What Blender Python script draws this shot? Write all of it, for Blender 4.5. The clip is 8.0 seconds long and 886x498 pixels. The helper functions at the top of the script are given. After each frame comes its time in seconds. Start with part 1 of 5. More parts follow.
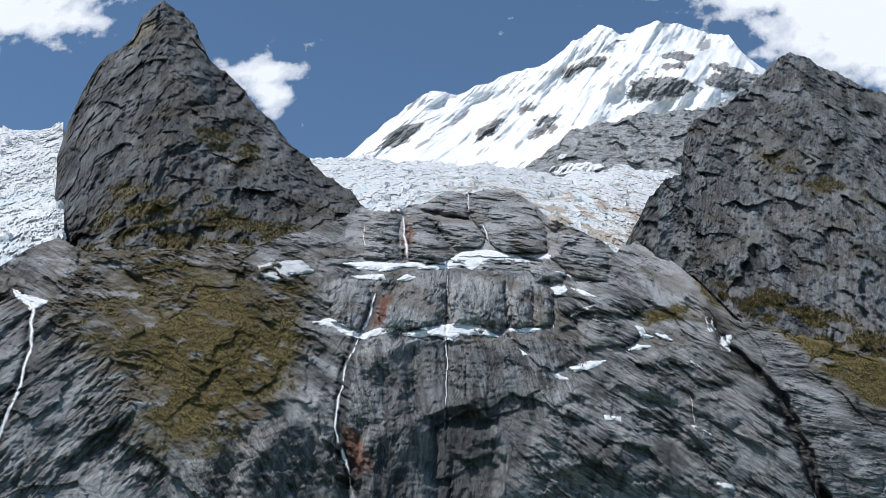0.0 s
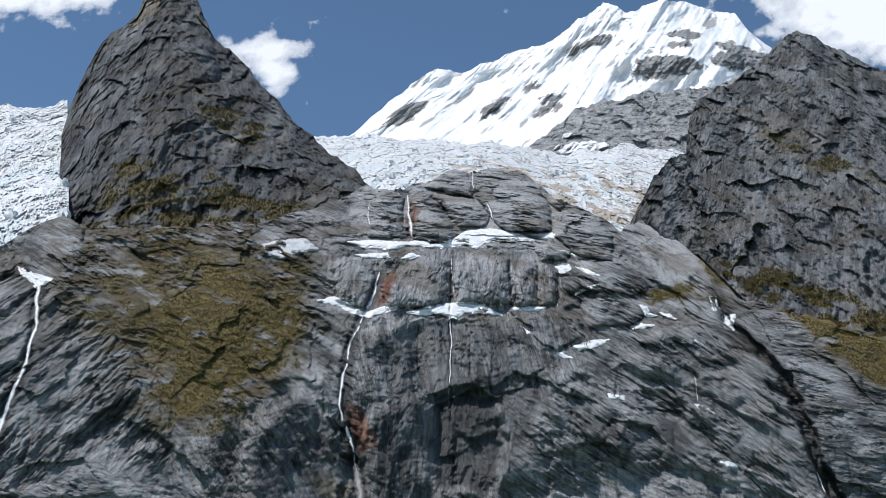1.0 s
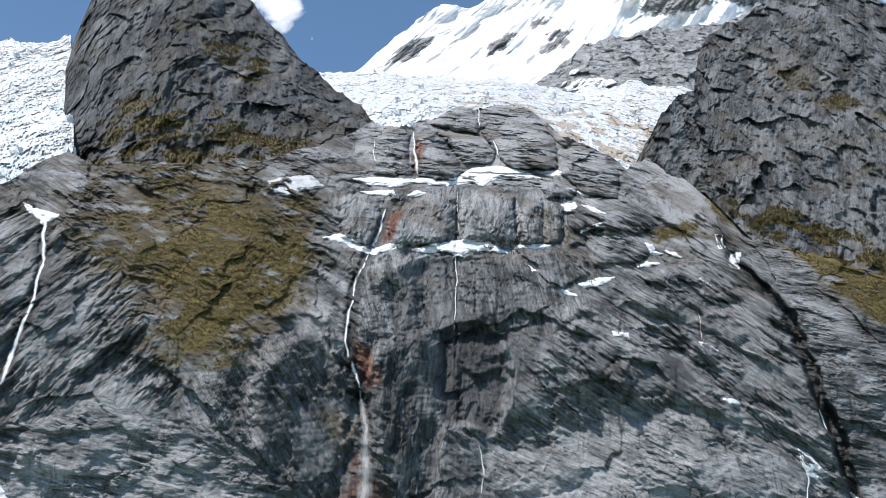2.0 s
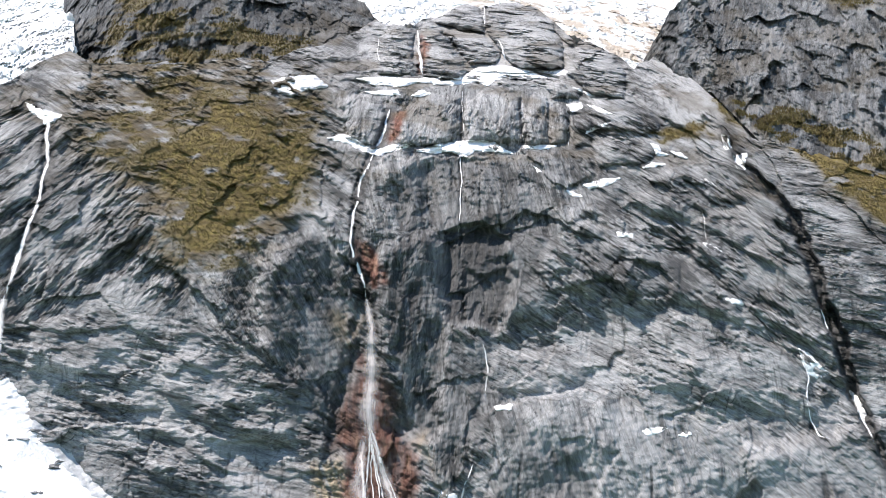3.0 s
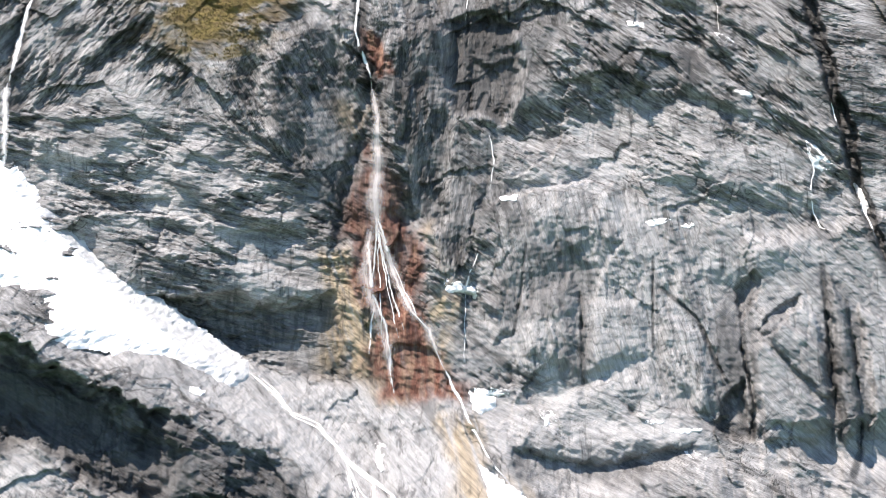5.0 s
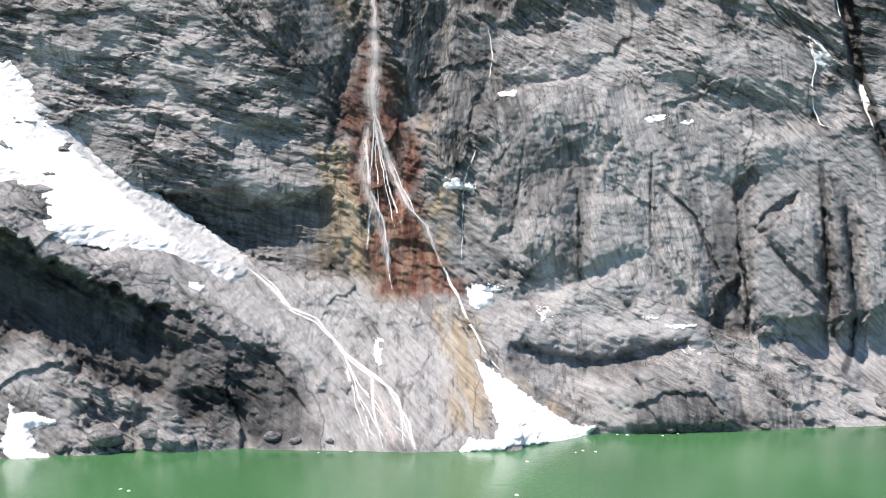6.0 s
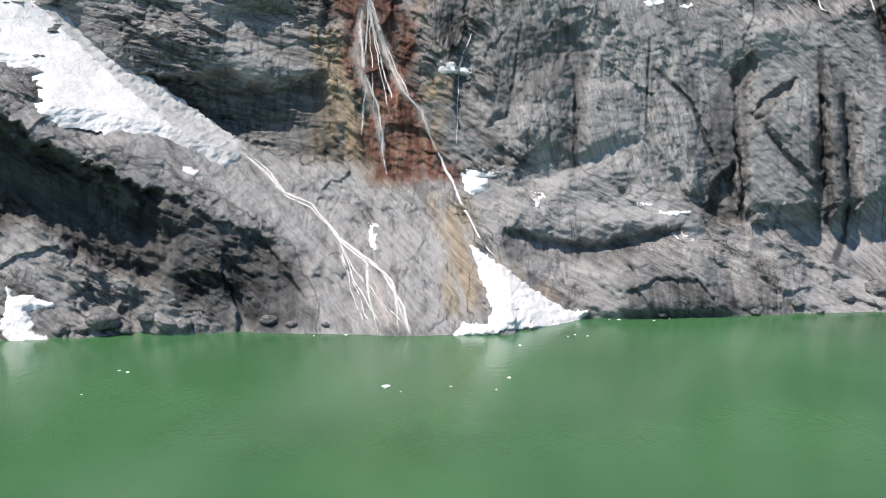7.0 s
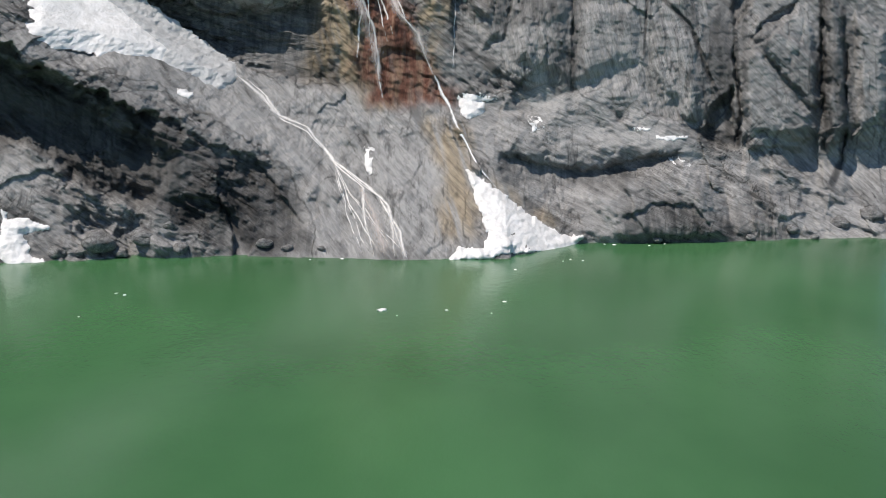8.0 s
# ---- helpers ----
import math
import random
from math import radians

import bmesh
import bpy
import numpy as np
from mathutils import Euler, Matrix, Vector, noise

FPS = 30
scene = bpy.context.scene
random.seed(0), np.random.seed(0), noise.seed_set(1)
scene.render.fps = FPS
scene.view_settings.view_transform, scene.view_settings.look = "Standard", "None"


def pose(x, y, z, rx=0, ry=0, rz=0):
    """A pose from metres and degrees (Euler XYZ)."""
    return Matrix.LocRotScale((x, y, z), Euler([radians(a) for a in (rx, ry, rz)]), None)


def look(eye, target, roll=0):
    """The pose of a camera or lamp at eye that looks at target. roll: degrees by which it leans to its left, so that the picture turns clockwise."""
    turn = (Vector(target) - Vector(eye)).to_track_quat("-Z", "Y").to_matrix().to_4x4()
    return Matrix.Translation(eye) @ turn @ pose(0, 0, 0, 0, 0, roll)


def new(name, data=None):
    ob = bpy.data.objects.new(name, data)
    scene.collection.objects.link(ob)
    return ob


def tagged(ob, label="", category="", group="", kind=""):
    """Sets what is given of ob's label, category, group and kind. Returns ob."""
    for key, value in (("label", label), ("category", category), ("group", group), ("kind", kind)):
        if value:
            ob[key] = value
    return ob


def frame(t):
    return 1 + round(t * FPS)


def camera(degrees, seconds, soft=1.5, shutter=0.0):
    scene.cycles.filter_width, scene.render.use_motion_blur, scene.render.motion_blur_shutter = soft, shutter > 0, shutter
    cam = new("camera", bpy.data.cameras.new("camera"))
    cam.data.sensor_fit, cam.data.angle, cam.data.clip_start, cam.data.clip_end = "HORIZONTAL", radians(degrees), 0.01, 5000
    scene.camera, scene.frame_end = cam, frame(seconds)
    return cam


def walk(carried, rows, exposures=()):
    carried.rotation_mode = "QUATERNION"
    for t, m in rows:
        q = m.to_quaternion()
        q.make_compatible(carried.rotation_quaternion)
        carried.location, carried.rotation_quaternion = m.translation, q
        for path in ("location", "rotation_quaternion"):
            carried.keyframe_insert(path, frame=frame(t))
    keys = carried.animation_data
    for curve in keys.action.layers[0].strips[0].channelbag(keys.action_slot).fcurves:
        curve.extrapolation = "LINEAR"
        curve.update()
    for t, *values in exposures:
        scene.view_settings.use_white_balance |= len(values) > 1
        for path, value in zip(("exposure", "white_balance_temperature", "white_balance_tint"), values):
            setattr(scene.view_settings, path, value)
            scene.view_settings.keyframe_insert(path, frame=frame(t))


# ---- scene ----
cam = camera(43.4, 8.0, soft=0.65)
# The camera hangs still over the lake and tilts down.
EYE = 96.0
ROWS = [
    (0.0, 23.565, 0.717, -0.815),
    (0.5, 23.244, 0.732, -0.712),
    (1.0, 22.465, 0.519, -0.657),
    (1.2, 21.986, 0.483, -0.615),
    (2.3, 17.907, 0.191, -0.411),
    (2.5, 16.917, 0.208, -0.366),
    (3.0, 14.149, 0.153, -0.224),
    (3.5, 11.414, 0.029, -0.098),
    (4.0, 8.400, -0.000, 0.000),
    (4.5, 5.817, -0.051, 0.051),
    (4.7, 4.862, -0.112, 0.059),
    (5.8, -0.757, -0.267, -0.022),
    (6.0, -1.908, -0.317, -0.071),
    (6.5, -4.779, -0.412, -0.195),
    (7.0, -7.787, -0.583, -0.323),
    (7.5, -10.116, -0.690, -0.384),
    (8.0, -11.677, -0.831, -0.492),
]
EXPOSURES = [(0.0, -0.03, 6200, 11), (1.2, 0.0, 6220, 11), (2.5, 0.65, 6450, 13), (3.5, 1.05, 6850, 16), (4.5, 1.25, 7000, 17), (6.0, 0.85, 7050, 17), (7.0, 0.42, 7000, 15), (8.0, 0.05, 7000, 13)]
walk(cam, [(t, pose(0, 0, EYE, 90 + pitch, roll, yaw)) for t, pitch, roll, yaw in ROWS], EXPOSURES)

# ---- light ----
SUN_DIR = Vector((-0.36, -0.27, 0.89)).normalized()
sun = new("sun", bpy.data.lights.new("sun", "SUN"))
sun.data.energy, sun.data.angle, sun.data.color = 4.1, radians(0.6), (1.0, 0.95, 0.88)
sun.matrix_world = look(Vector((0, 0, 900)) + SUN_DIR * 100, (0, 0, 900))
world = bpy.data.worlds.new("world")
scene.world = world
world.use_nodes = True
wn = world.node_tree
sky = wn.nodes.new("ShaderNodeTexSky")
sky.sky_type, sky.sun_disc = "NISHITA", False
sky.sun_elevation = math.asin(SUN_DIR.z)
sky.sun_rotation = math.atan2(SUN_DIR.x, SUN_DIR.y)
sky.altitude = 3000
sky.air_density, sky.dust_density, sky.ozone_density = 1.0, 0.8, 1.6
wn.nodes["Background"].inputs[1].default_value = 0.135
tone = wn.nodes.new("ShaderNodeMix")
tone.data_type, tone.blend_type = "RGBA", "MULTIPLY"
tone.inputs[0].default_value, tone.inputs[7].default_value = 1.0, (0.97, 1.08, 1.02, 1)
wn.links.new(sky.outputs[0], tone.inputs[6])
wn.links.new(tone.outputs[2], wn.nodes["Background"].inputs[0])

# ---- noise ----
rng = np.random.RandomState(7)
PERM = rng.permutation(256)
PERM = np.concatenate([PERM, PERM]).astype(np.int32)
ANG = rng.rand(256) * 2 * np.pi
GX, GY = np.cos(ANG).astype(np.float32), np.sin(ANG).astype(np.float32)
RND = rng.rand(256, 3).astype(np.float32)
LATTICE = PERM[PERM[np.arange(256)][:, None] + np.arange(256)[None, :]].reshape(-1)
LAT_GX, LAT_GY = GX[LATTICE], GY[LATTICE]
LAT_X, LAT_Y, LAT_V = RND[LATTICE, 0], RND[LATTICE, 1], RND[LATTICE, 2]


def perlin(x, y, seed=0):
    x, y = np.asarray(x, np.float32) + np.float32(seed * 17.37), np.asarray(y, np.float32) + np.float32(seed * 9.71)
    bx, by = np.floor(x), np.floor(y)
    fx, fy = x - bx, y - by
    xi, yi = bx.astype(np.int32), by.astype(np.int32)
    u, v = fx * fx * fx * (fx * (fx * 6 - 15) + 10), fy * fy * fy * (fy * (fy * 6 - 15) + 10)
    x0, x1, y0, y1 = (xi & 255) << 8, ((xi + 1) & 255) << 8, yi & 255, (yi + 1) & 255
    h = x0 | y0
    a = LAT_GX[h] * fx + LAT_GY[h] * fy
    h = x1 | y0
    b = LAT_GX[h] * (fx - 1) + LAT_GY[h] * fy
    h = x0 | y1
    c = LAT_GX[h] * fx + LAT_GY[h] * (fy - 1)
    h = x1 | y1
    d = LAT_GX[h] * (fx - 1) + LAT_GY[h] * (fy - 1)
    a += u * (b - a)
    c += u * (d - c)
    return np.float32(1.5) * (a + v * (c - a))


def fbm(x, y, octaves=4, seed=0, gain=0.5):
    total, amp = 0, 1.0
    for k in range(octaves):
        total = total + amp * perlin(x * 2 ** k, y * 2 ** k, seed + k)
        amp *= gain
    return total


def ridged(x, y, octaves=3, seed=0, gain=0.5):
    total, amp = 0, 1.0
    for k in range(octaves):
        total = total + amp * (0.45 - np.abs(perlin(x * 2 ** k, y * 2 ** k, seed + k)) * 1.6)
        amp *= gain
    return total


def facets(x, y, seed, tilt, step, crack=0.1):
    """Broken planes, one a cell, each with a tilt and a height of its own; x and y count cells."""
    x, y = np.asarray(x, np.float32) + np.float32(seed * 5.3), np.asarray(y, np.float32) + np.float32(seed * 3.1)
    bx, by = np.floor(x), np.floor(y)
    xi, yi, fx, fy = bx.astype(np.int32), by.astype(np.int32), x - bx, y - by
    f1, f2, value = np.full(x.shape, 9.0, np.float32), np.full(x.shape, 9.0, np.float32), np.zeros(x.shape, np.float32)
    for i in (-1, 0, 1):
        for j in (-1, 0, 1):
            h = (((xi + i) & 255) << 8) | ((yi + j) & 255)
            dx, dy = fx - i - LAT_X[h], fy - j - LAT_Y[h]
            d = dx * dx + dy * dy
            near = d < f1
            f2 = np.where(near, f1, np.minimum(f2, d))
            f1 = np.where(near, d, f1)
            value = np.where(near, step * (LAT_V[h] - 0.5) + tilt * (dx * LAT_GX[h] + dy * LAT_GY[h]), value)
    if not crack:
        return value
    return value - crack * (1 - smooth(0.0, 0.12, np.sqrt(f2) - np.sqrt(f1)))


def smooth(lo, hi, v):
    t = np.clip((v - lo) / (hi - lo), 0, 1)
    return t * t * (3 - 2 * t)


def area(x, z, outline):
    """Metres inside an outline (minus: outside), for points of the face."""
    best, inside = np.full(x.shape, 1e9, np.float32), np.zeros(x.shape, bool)
    for (x1, z1), (x2, z2) in zip(outline, outline[1:] + outline[:1]):
        dx, dz = x2 - x1, z2 - z1
        t = np.clip(((x - x1) * dx + (z - z1) * dz) / (dx * dx + dz * dz + 1e-9), 0, 1)
        best = np.minimum(best, np.hypot(x - x1 - t * dx, z - z1 - t * dz))
        if z1 != z2:
            inside ^= ((z1 > z) != (z2 > z)) & (x < dx * (z - z1) / dz + x1)
    return np.where(inside, best, -best)


def within(x, z, outline, soft, rough=0.0, seed=0):
    """0 to 1: how far inside an outline, with an uneven edge soft metres wide."""
    out = np.zeros(x.shape, np.float32)
    px, pz = [p[0] for p in outline], [p[1] for p in outline]
    m = soft + 3 * rough
    box = (x > min(px) - m) & (x < max(px) + m) & (z > min(pz) - m) & (z < max(pz) + m)
    if box.any():
        bx, bz = x[box], z[box]
        d = area(bx, bz, outline)
        if rough:
            d = d + rough * fbm(bx / (rough * 4), bz / (rough * 4), 4, seed)
        out[box] = smooth(-soft / 2, soft / 2, d)
    return out


def beside(x, z, line, reach):
    """Distance to a line on the face, for points nearer than reach."""
    best = np.full(x.shape, 1e9, np.float32)
    px, pz = [p[0] for p in line], [p[1] for p in line]
    box = (x > min(px) - reach) & (x < max(px) + reach) & (z > min(pz) - reach) & (z < max(pz) + reach)
    if box.any():
        bx, bz, d = x[box], z[box], np.full(int(box.sum()), 1e9, np.float32)
        for (x1, z1), (x2, z2) in zip(line, line[1:]):
            dx, dz = x2 - x1, z2 - z1
            t = np.clip(((bx - x1) * dx + (bz - z1) * dz) / (dx * dx + dz * dz + 1e-9), 0, 1)
            d = np.minimum(d, np.hypot(bx - x1 - t * dx, bz - z1 - t * dz))
        best[box] = d
    return best


def table(v, pairs):
    return np.interp(v, [p[0] for p in pairs], [p[1] for p in pairs])


# ---- the face of the cliff, in metres along the shore (x) and above the lake (z) ----
SHORE = [(-420, 400), (-168, 424), (-84, 447), (-14, 441), (32, 448), (67, 482), (210, 501), (420, 545)]
RISE = [(-12, -14), (0, 0), (38, 46), (52, 60), (64, 67), (85, 74), (243, 118), (305, 152), (373, 205), (473, 315), (600, 470)]
# the lower buttress: how far it juts, the height of its rim, and where its ramp meets the wall
JUT = [(-420, 62), (-200, 60), (-125, 54), (-90, 34), (-66, 14), (-48, 0), (50, 0), (95, 8), (140, 20), (200, 26), (420, 30)]
RIM = [(-420, 95), (-208, 84), (-179, 78), (-164, 72), (-145, 62), (-126, 55), (-95, 44), (-76, 38), (-50, 30), (60, 42), (100, 42), (150, 44), (205, 50), (420, 55)]
RAMP = [(-420, 260), (-207, 165), (-186, 148), (-153, 110), (-127, 92), (-100, 80), (-70, 68), (-42, 60), (60, 120), (140, 160), (420, 180)]


def bench(x):
    return table(x, [(-60, 0), (-20, 2), (10, 0), (60, -6), (110, -4), (140, -14), (200, -30), (300, -40)]) * 1.0


def depth(x, z):
    """The plain slope: how far off the face stands at x and z."""
    k = np.clip(z / 60, 0, 1)
    rim, ramp_top = table(x, RIM), table(x, RAMP)
    jut = table(x, JUT) * np.clip(np.minimum(z / rim, (ramp_top - z) / (ramp_top - rim)), 0, 1)
    return table(x, SHORE) * (1 - k) + (460 + 0.16 * x) * k + table(z - bench(x) * np.clip(z / 40, 0, 1) * np.clip((200 - z) / 100, 0, 1), RISE) - jut


# recesses (plus) and bulges (minus) of the face: outline, metres, softness of the edge
HOLLOWS = [
    ([(-194.3, 87.0), (-161.3, 74.9), (-139.0, 62.2), (-118.5, 49.6), (-103.2, 39.8), (-109.0, 26.0), (-116.9, 19.4), (-140.0, 28.5), (-150.2, 38.8), (-167.6, 47.5), (-191.6, 44.0)], 12, 6),
    ([(-116.6, 56.8), (-89.5, 44.6), (-74.0, 38.6), (-55.9, 26.9), (-49.1, 1.1), (-86.0, 0.6), (-108.9, 21.3), (-122.5, 48.7)], 3, 9),
    ([(-148.7, 105.9), (-117.3, 103.7), (-97.1, 106.9), (-75.8, 96.4), (-52.7, 107.1), (-49.2, 83.2), (-43.1, 62.7), (-69.1, 69.2), (-92.1, 75.7), (-114.8, 83.5)], 7, 3),
]
HOLLOWS += [
    ([(-42.5, 215.0), (-32.3, 212.2), (-27.2, 169.7), (-11.4, 140.8), (-11.1, 107.3), (-23.1, 96.4), (-40.0, 129.2), (-53.5, 129.0), (-51.6, 151.7), (-44.4, 184.2)], 9, 7),
    ([(2.9, 251.5), (21.6, 259.9), (36.8, 249.4), (42.1, 225.7), (29.2, 196.3), (5.7, 200.3), (1.3, 224.1)], 7, 5),
]
HOLLOWS += [
    ([(-31.4, 276.2), (-0.2, 306.7), (39.3, 305.0), (58.0, 285.4), (68.2, 251.0), (35.3, 202.8), (5.7, 198.8), (-6.1, 230.4)], 4, 12),
    ([(30.8, 37.3), (42.8, 34.4), (61.6, 30.0), (80.3, 29.9), (94.0, 33.6), (117.1, 37.4), (109.5, 32.6), (87.1, 23.0), (61.6, 20.0), (41.7, 24.8), (31.4, 28.7)], 2, 2),
    ([(62.2, 14.5), (87.1, 23.0), (112.4, 33.8), (129.9, 22.7), (137.4, -1.8), (80.9, -0.9), (65.9, 1.5)], -7, 10),
    ([(85.1, 9.6), (106.8, 16.3), (119.7, 13.8), (134.8, -1.8), (83.4, -1.0)], 1, 6),
    ([(129.5, 43.1), (134.3, 55.5), (144.0, 64.0), (146.1, 38.6), (133.5, 37.1)], 11, 4),
]
HOLLOWS += [
    ([(32.5, 153.2), (61.7, 156.8), (104.7, 136.6), (132.1, 119.3), (141.2, 80.2), (123.9, 54.1), (36.0, 64.5)], -8, 30),
]
HOLLOWS += [
    ([(152.7, 84.9), (160.0, 98.9), (186.1, 82.3), (184.2, 41.4), (170.5, 44.5), (154.7, 46.0), (147.8, 42.1)], -5, 4),
    ([(154.5, 44.7), (166.4, 41.7), (174.5, 26.1), (173.0, 8.1), (156.5, 8.5), (148.1, 26.9)], -4, 3),
    ([(195.0, 82.3), (202.2, 90.7), (200.1, 44.1), (202.4, 20.6), (186.1, 12.1), (188.6, 41.4)], -5, 5),
    ([(145.4, 109.2), (158.0, 119.7), (160.1, 112.7), (150.9, 97.9), (147.5, 94.5)], 6, 2.5),
    ([(155.0, 89.0), (163.8, 98.6), (180.3, 107.0), (175.8, 99.8), (162.3, 87.0), (156.9, 85.6)], 4, 1.2),
    ([(-53.4, 370.6), (-17.8, 377.6), (15.2, 374.0), (69.2, 387.5), (93.6, 371.8), (90.6, 327.6), (40.5, 314.2), (-3.1, 313.7), (-35.9, 313.9), (-58.9, 317.1)], 1, 9),
]
HOLLOWS += [
    ([(105.2, 235.8), (109.8, 239.5), (122.5, 237.7), (128.0, 227.6), (124.9, 218.5), (103.4, 214.4)], 4, 3),
    ([(13.2, 232.1), (21.2, 226.6), (36.6, 230.4), (40.2, 212.1), (34.0, 199.0), (12.0, 199.4)], 4, 4),
    ([(56.7, 125.4), (75.4, 137.2), (89.2, 132.8), (79.4, 118.9), (74.3, 103.0), (65.3, 103.0)], 2, 3),
]
# rounded knobs and slabs that stand proud: outline, metres, how far in they round off
BOSSES = []
# knobs of the slabs below the ice
BOSSES += [
    ([(-42, 426), (-30, 468), (-17, 444), (-17, 402), (-11, 381), (-39, 380)], 7, 12),
    ([(-14, 450), (-8, 465), (2, 452), (14, 416), (20, 392), (15, 379), (-9, 381)], 9, 12),
    ([(-3, 463), (11, 492), (30, 505), (35, 475), (35, 451), (17, 454)], 7, 12),
    ([(2, 452), (34, 448), (45, 425), (41, 405), (22, 402)], 6, 12),
]
BOSSES += [
    ([(38, 497), (50, 517), (75, 514), (88, 484), (91, 436), (86, 404), (55, 400), (47, 415), (37, 451)], 11, 16),
    ([(81, 498), (97, 489), (106, 450), (98, 438), (92, 448)], 5, 10),
    ([(91, 426), (110, 443), (124, 430), (131, 406), (122, 369), (100, 371), (87, 400)], 9, 14),
]
# pillars between the snow ledges
BOSSES += [
    ([(-60, 351), (-48, 358), (-35, 353), (-31, 338), (-37, 312), (-54, 317)], 6, 8),
    ([(-28, 332), (-19, 348), (-5, 362), (14, 360), (14, 327), (2, 315), (-24, 313)], 7, 9),
    ([(16, 351), (28, 368), (43, 377), (53, 364), (51, 322), (16, 320)], 7, 9),
    ([(54, 350), (62, 368), (71, 365), (66, 322), (52, 320)], 6, 6),
]
BOSSES += [
    ([(71, 355), (79, 362), (83, 353), (78, 323), (67, 322)], 5, 5),
    ([(84, 346), (93, 354), (98, 344), (93, 324), (81, 320)], 5, 6),
    ([(70, 380), (86, 391), (97, 379), (91, 367), (73, 365)], 5, 8),
    ([(100, 368), (120, 369), (138, 357), (141, 341), (119, 330), (98, 341)], 7, 10),
]
# bosses of the diagonal wall
BOSSES += [
    ([(93, 323), (113, 342), (132, 329), (135, 319), (124, 309), (95, 304)], 6, 9),
    ([(122, 297), (138, 306), (147, 296), (135, 291)], 4, 6),
    ([(109, 284), (125, 288), (144, 279), (145, 267), (131, 267), (106, 276)], 5, 7),
    ([(152, 282), (168, 272), (182, 259), (173, 248), (152, 258)], 5, 8),
]
BOSSES += [
    ([(87, 225), (111, 249), (132, 242), (147, 224), (144, 214), (89, 212)], 6, 10),
    ([(14, 302), (41, 307), (74, 294), (94, 257), (84, 235), (43, 255), (16, 253)], 6, 18),
    ([(127, 241), (148, 235), (168, 220), (164, 202), (133, 214)], 5, 9),
]
# the rounded wall above the lake
BOSSES += [
    ([(18, 152), (69, 167), (127, 156), (179, 146), (193, 123), (152, 109), (96, 122), (46, 116), (21, 102)], 4, 20),
    ([(24, 184), (67, 190), (86, 178), (65, 163), (26, 160)], 5, 10),
    ([(88, 201), (133, 211), (168, 184), (181, 155), (140, 160), (99, 166)], 4, 14),
    ([(70, 103), (99, 105), (101, 77), (69, 68)], 4, 7),
]
BOSSES += [
    ([(23, 127), (40, 127), (34, 87), (22, 81)], 4, 6),
    ([(38, 103), (66, 119), (65, 69), (37, 76)], 5, 8),
    ([(106, 101), (125, 90), (131, 53), (122, 49), (104, 72)], 4, 6),
]
# slabs of the right-hand wall
BOSSES += [
    ([(150, 81), (157, 86), (183, 54), (179, 35), (150, 36)], 8, 3.5),
    ([(155, 90), (181, 105), (189, 92), (187, 57), (183, 56)], 6, 3),
    ([(197, 119), (204, 102), (201, 40), (192, 34), (193, 79)], 8, 3.5),
    ([(210, 104), (226, 93), (222, 53), (206, 40)], 6, 4),
]
BOSSES += [
    ([(152, 36), (157, 45), (173, 38), (181, 18), (162, 23)], 5, 6),
    ([(137, 33), (162, 23), (177, 1), (137, 0)], 5, 8),
    ([(115, 140), (149, 143), (185, 122), (161, 120), (146, 110)], 4, 8),
]
# slabs at the foot
BOSSES += [
    ([(33, 52), (93, 71), (130, 43), (131, 33), (94, 32), (64, 28), (32, 36)], 6, 9),
    ([(67, 20), (89, 28), (110, 34), (131, 25), (131, -1), (84, 0)], 7, 9),
    ([(-159, 73), (-143, 82), (-109, 79), (-73, 40), (-106, 55), (-141, 67)], 4, 10),
    ([(-54, 29), (-43, 32), (-34, 24), (-41, 16), (-53, 20)], 2.5, 5),
]
BOSSES += [
    ([(-76, 64), (-46, 68), (0, 56), (0, 43), (-36, 45), (-65, 53)], 3, 9),
    ([(-144, 2), (-138, 12), (-125, 13), (-119, 2)], 5, 7),
    ([(-121, 11), (-115, 12), (-104, 5), (-107, -1), (-121, 1)], 4, 6),
]
# broken sheets of the left-hand wall
BOSSES += [
    ([(-203, 192), (-179, 201), (-154, 182), (-166, 166), (-195, 169)], 5, 7),
    ([(-188, 147), (-150, 149), (-101, 130), (-55, 108), (-81, 101), (-144, 105), (-163, 122)], 5, 10),
    ([(-136, 182), (-112, 181), (-96, 156), (-105, 142), (-134, 161)], 6, 7),
    ([(-99, 150), (-68, 145), (-70, 135), (-98, 138)], 4, 4),
]
BOSSES += [
    ([(-70, 264), (-59, 260), (-48, 243), (-56, 243)], 4, 4),
    ([(-43, 295), (-13, 302), (-4, 257), (-20, 240), (-40, 251)], 5, 8),
    ([(-58, 242), (-48, 238), (-45, 212), (-55, 212)], 5, 5),
]
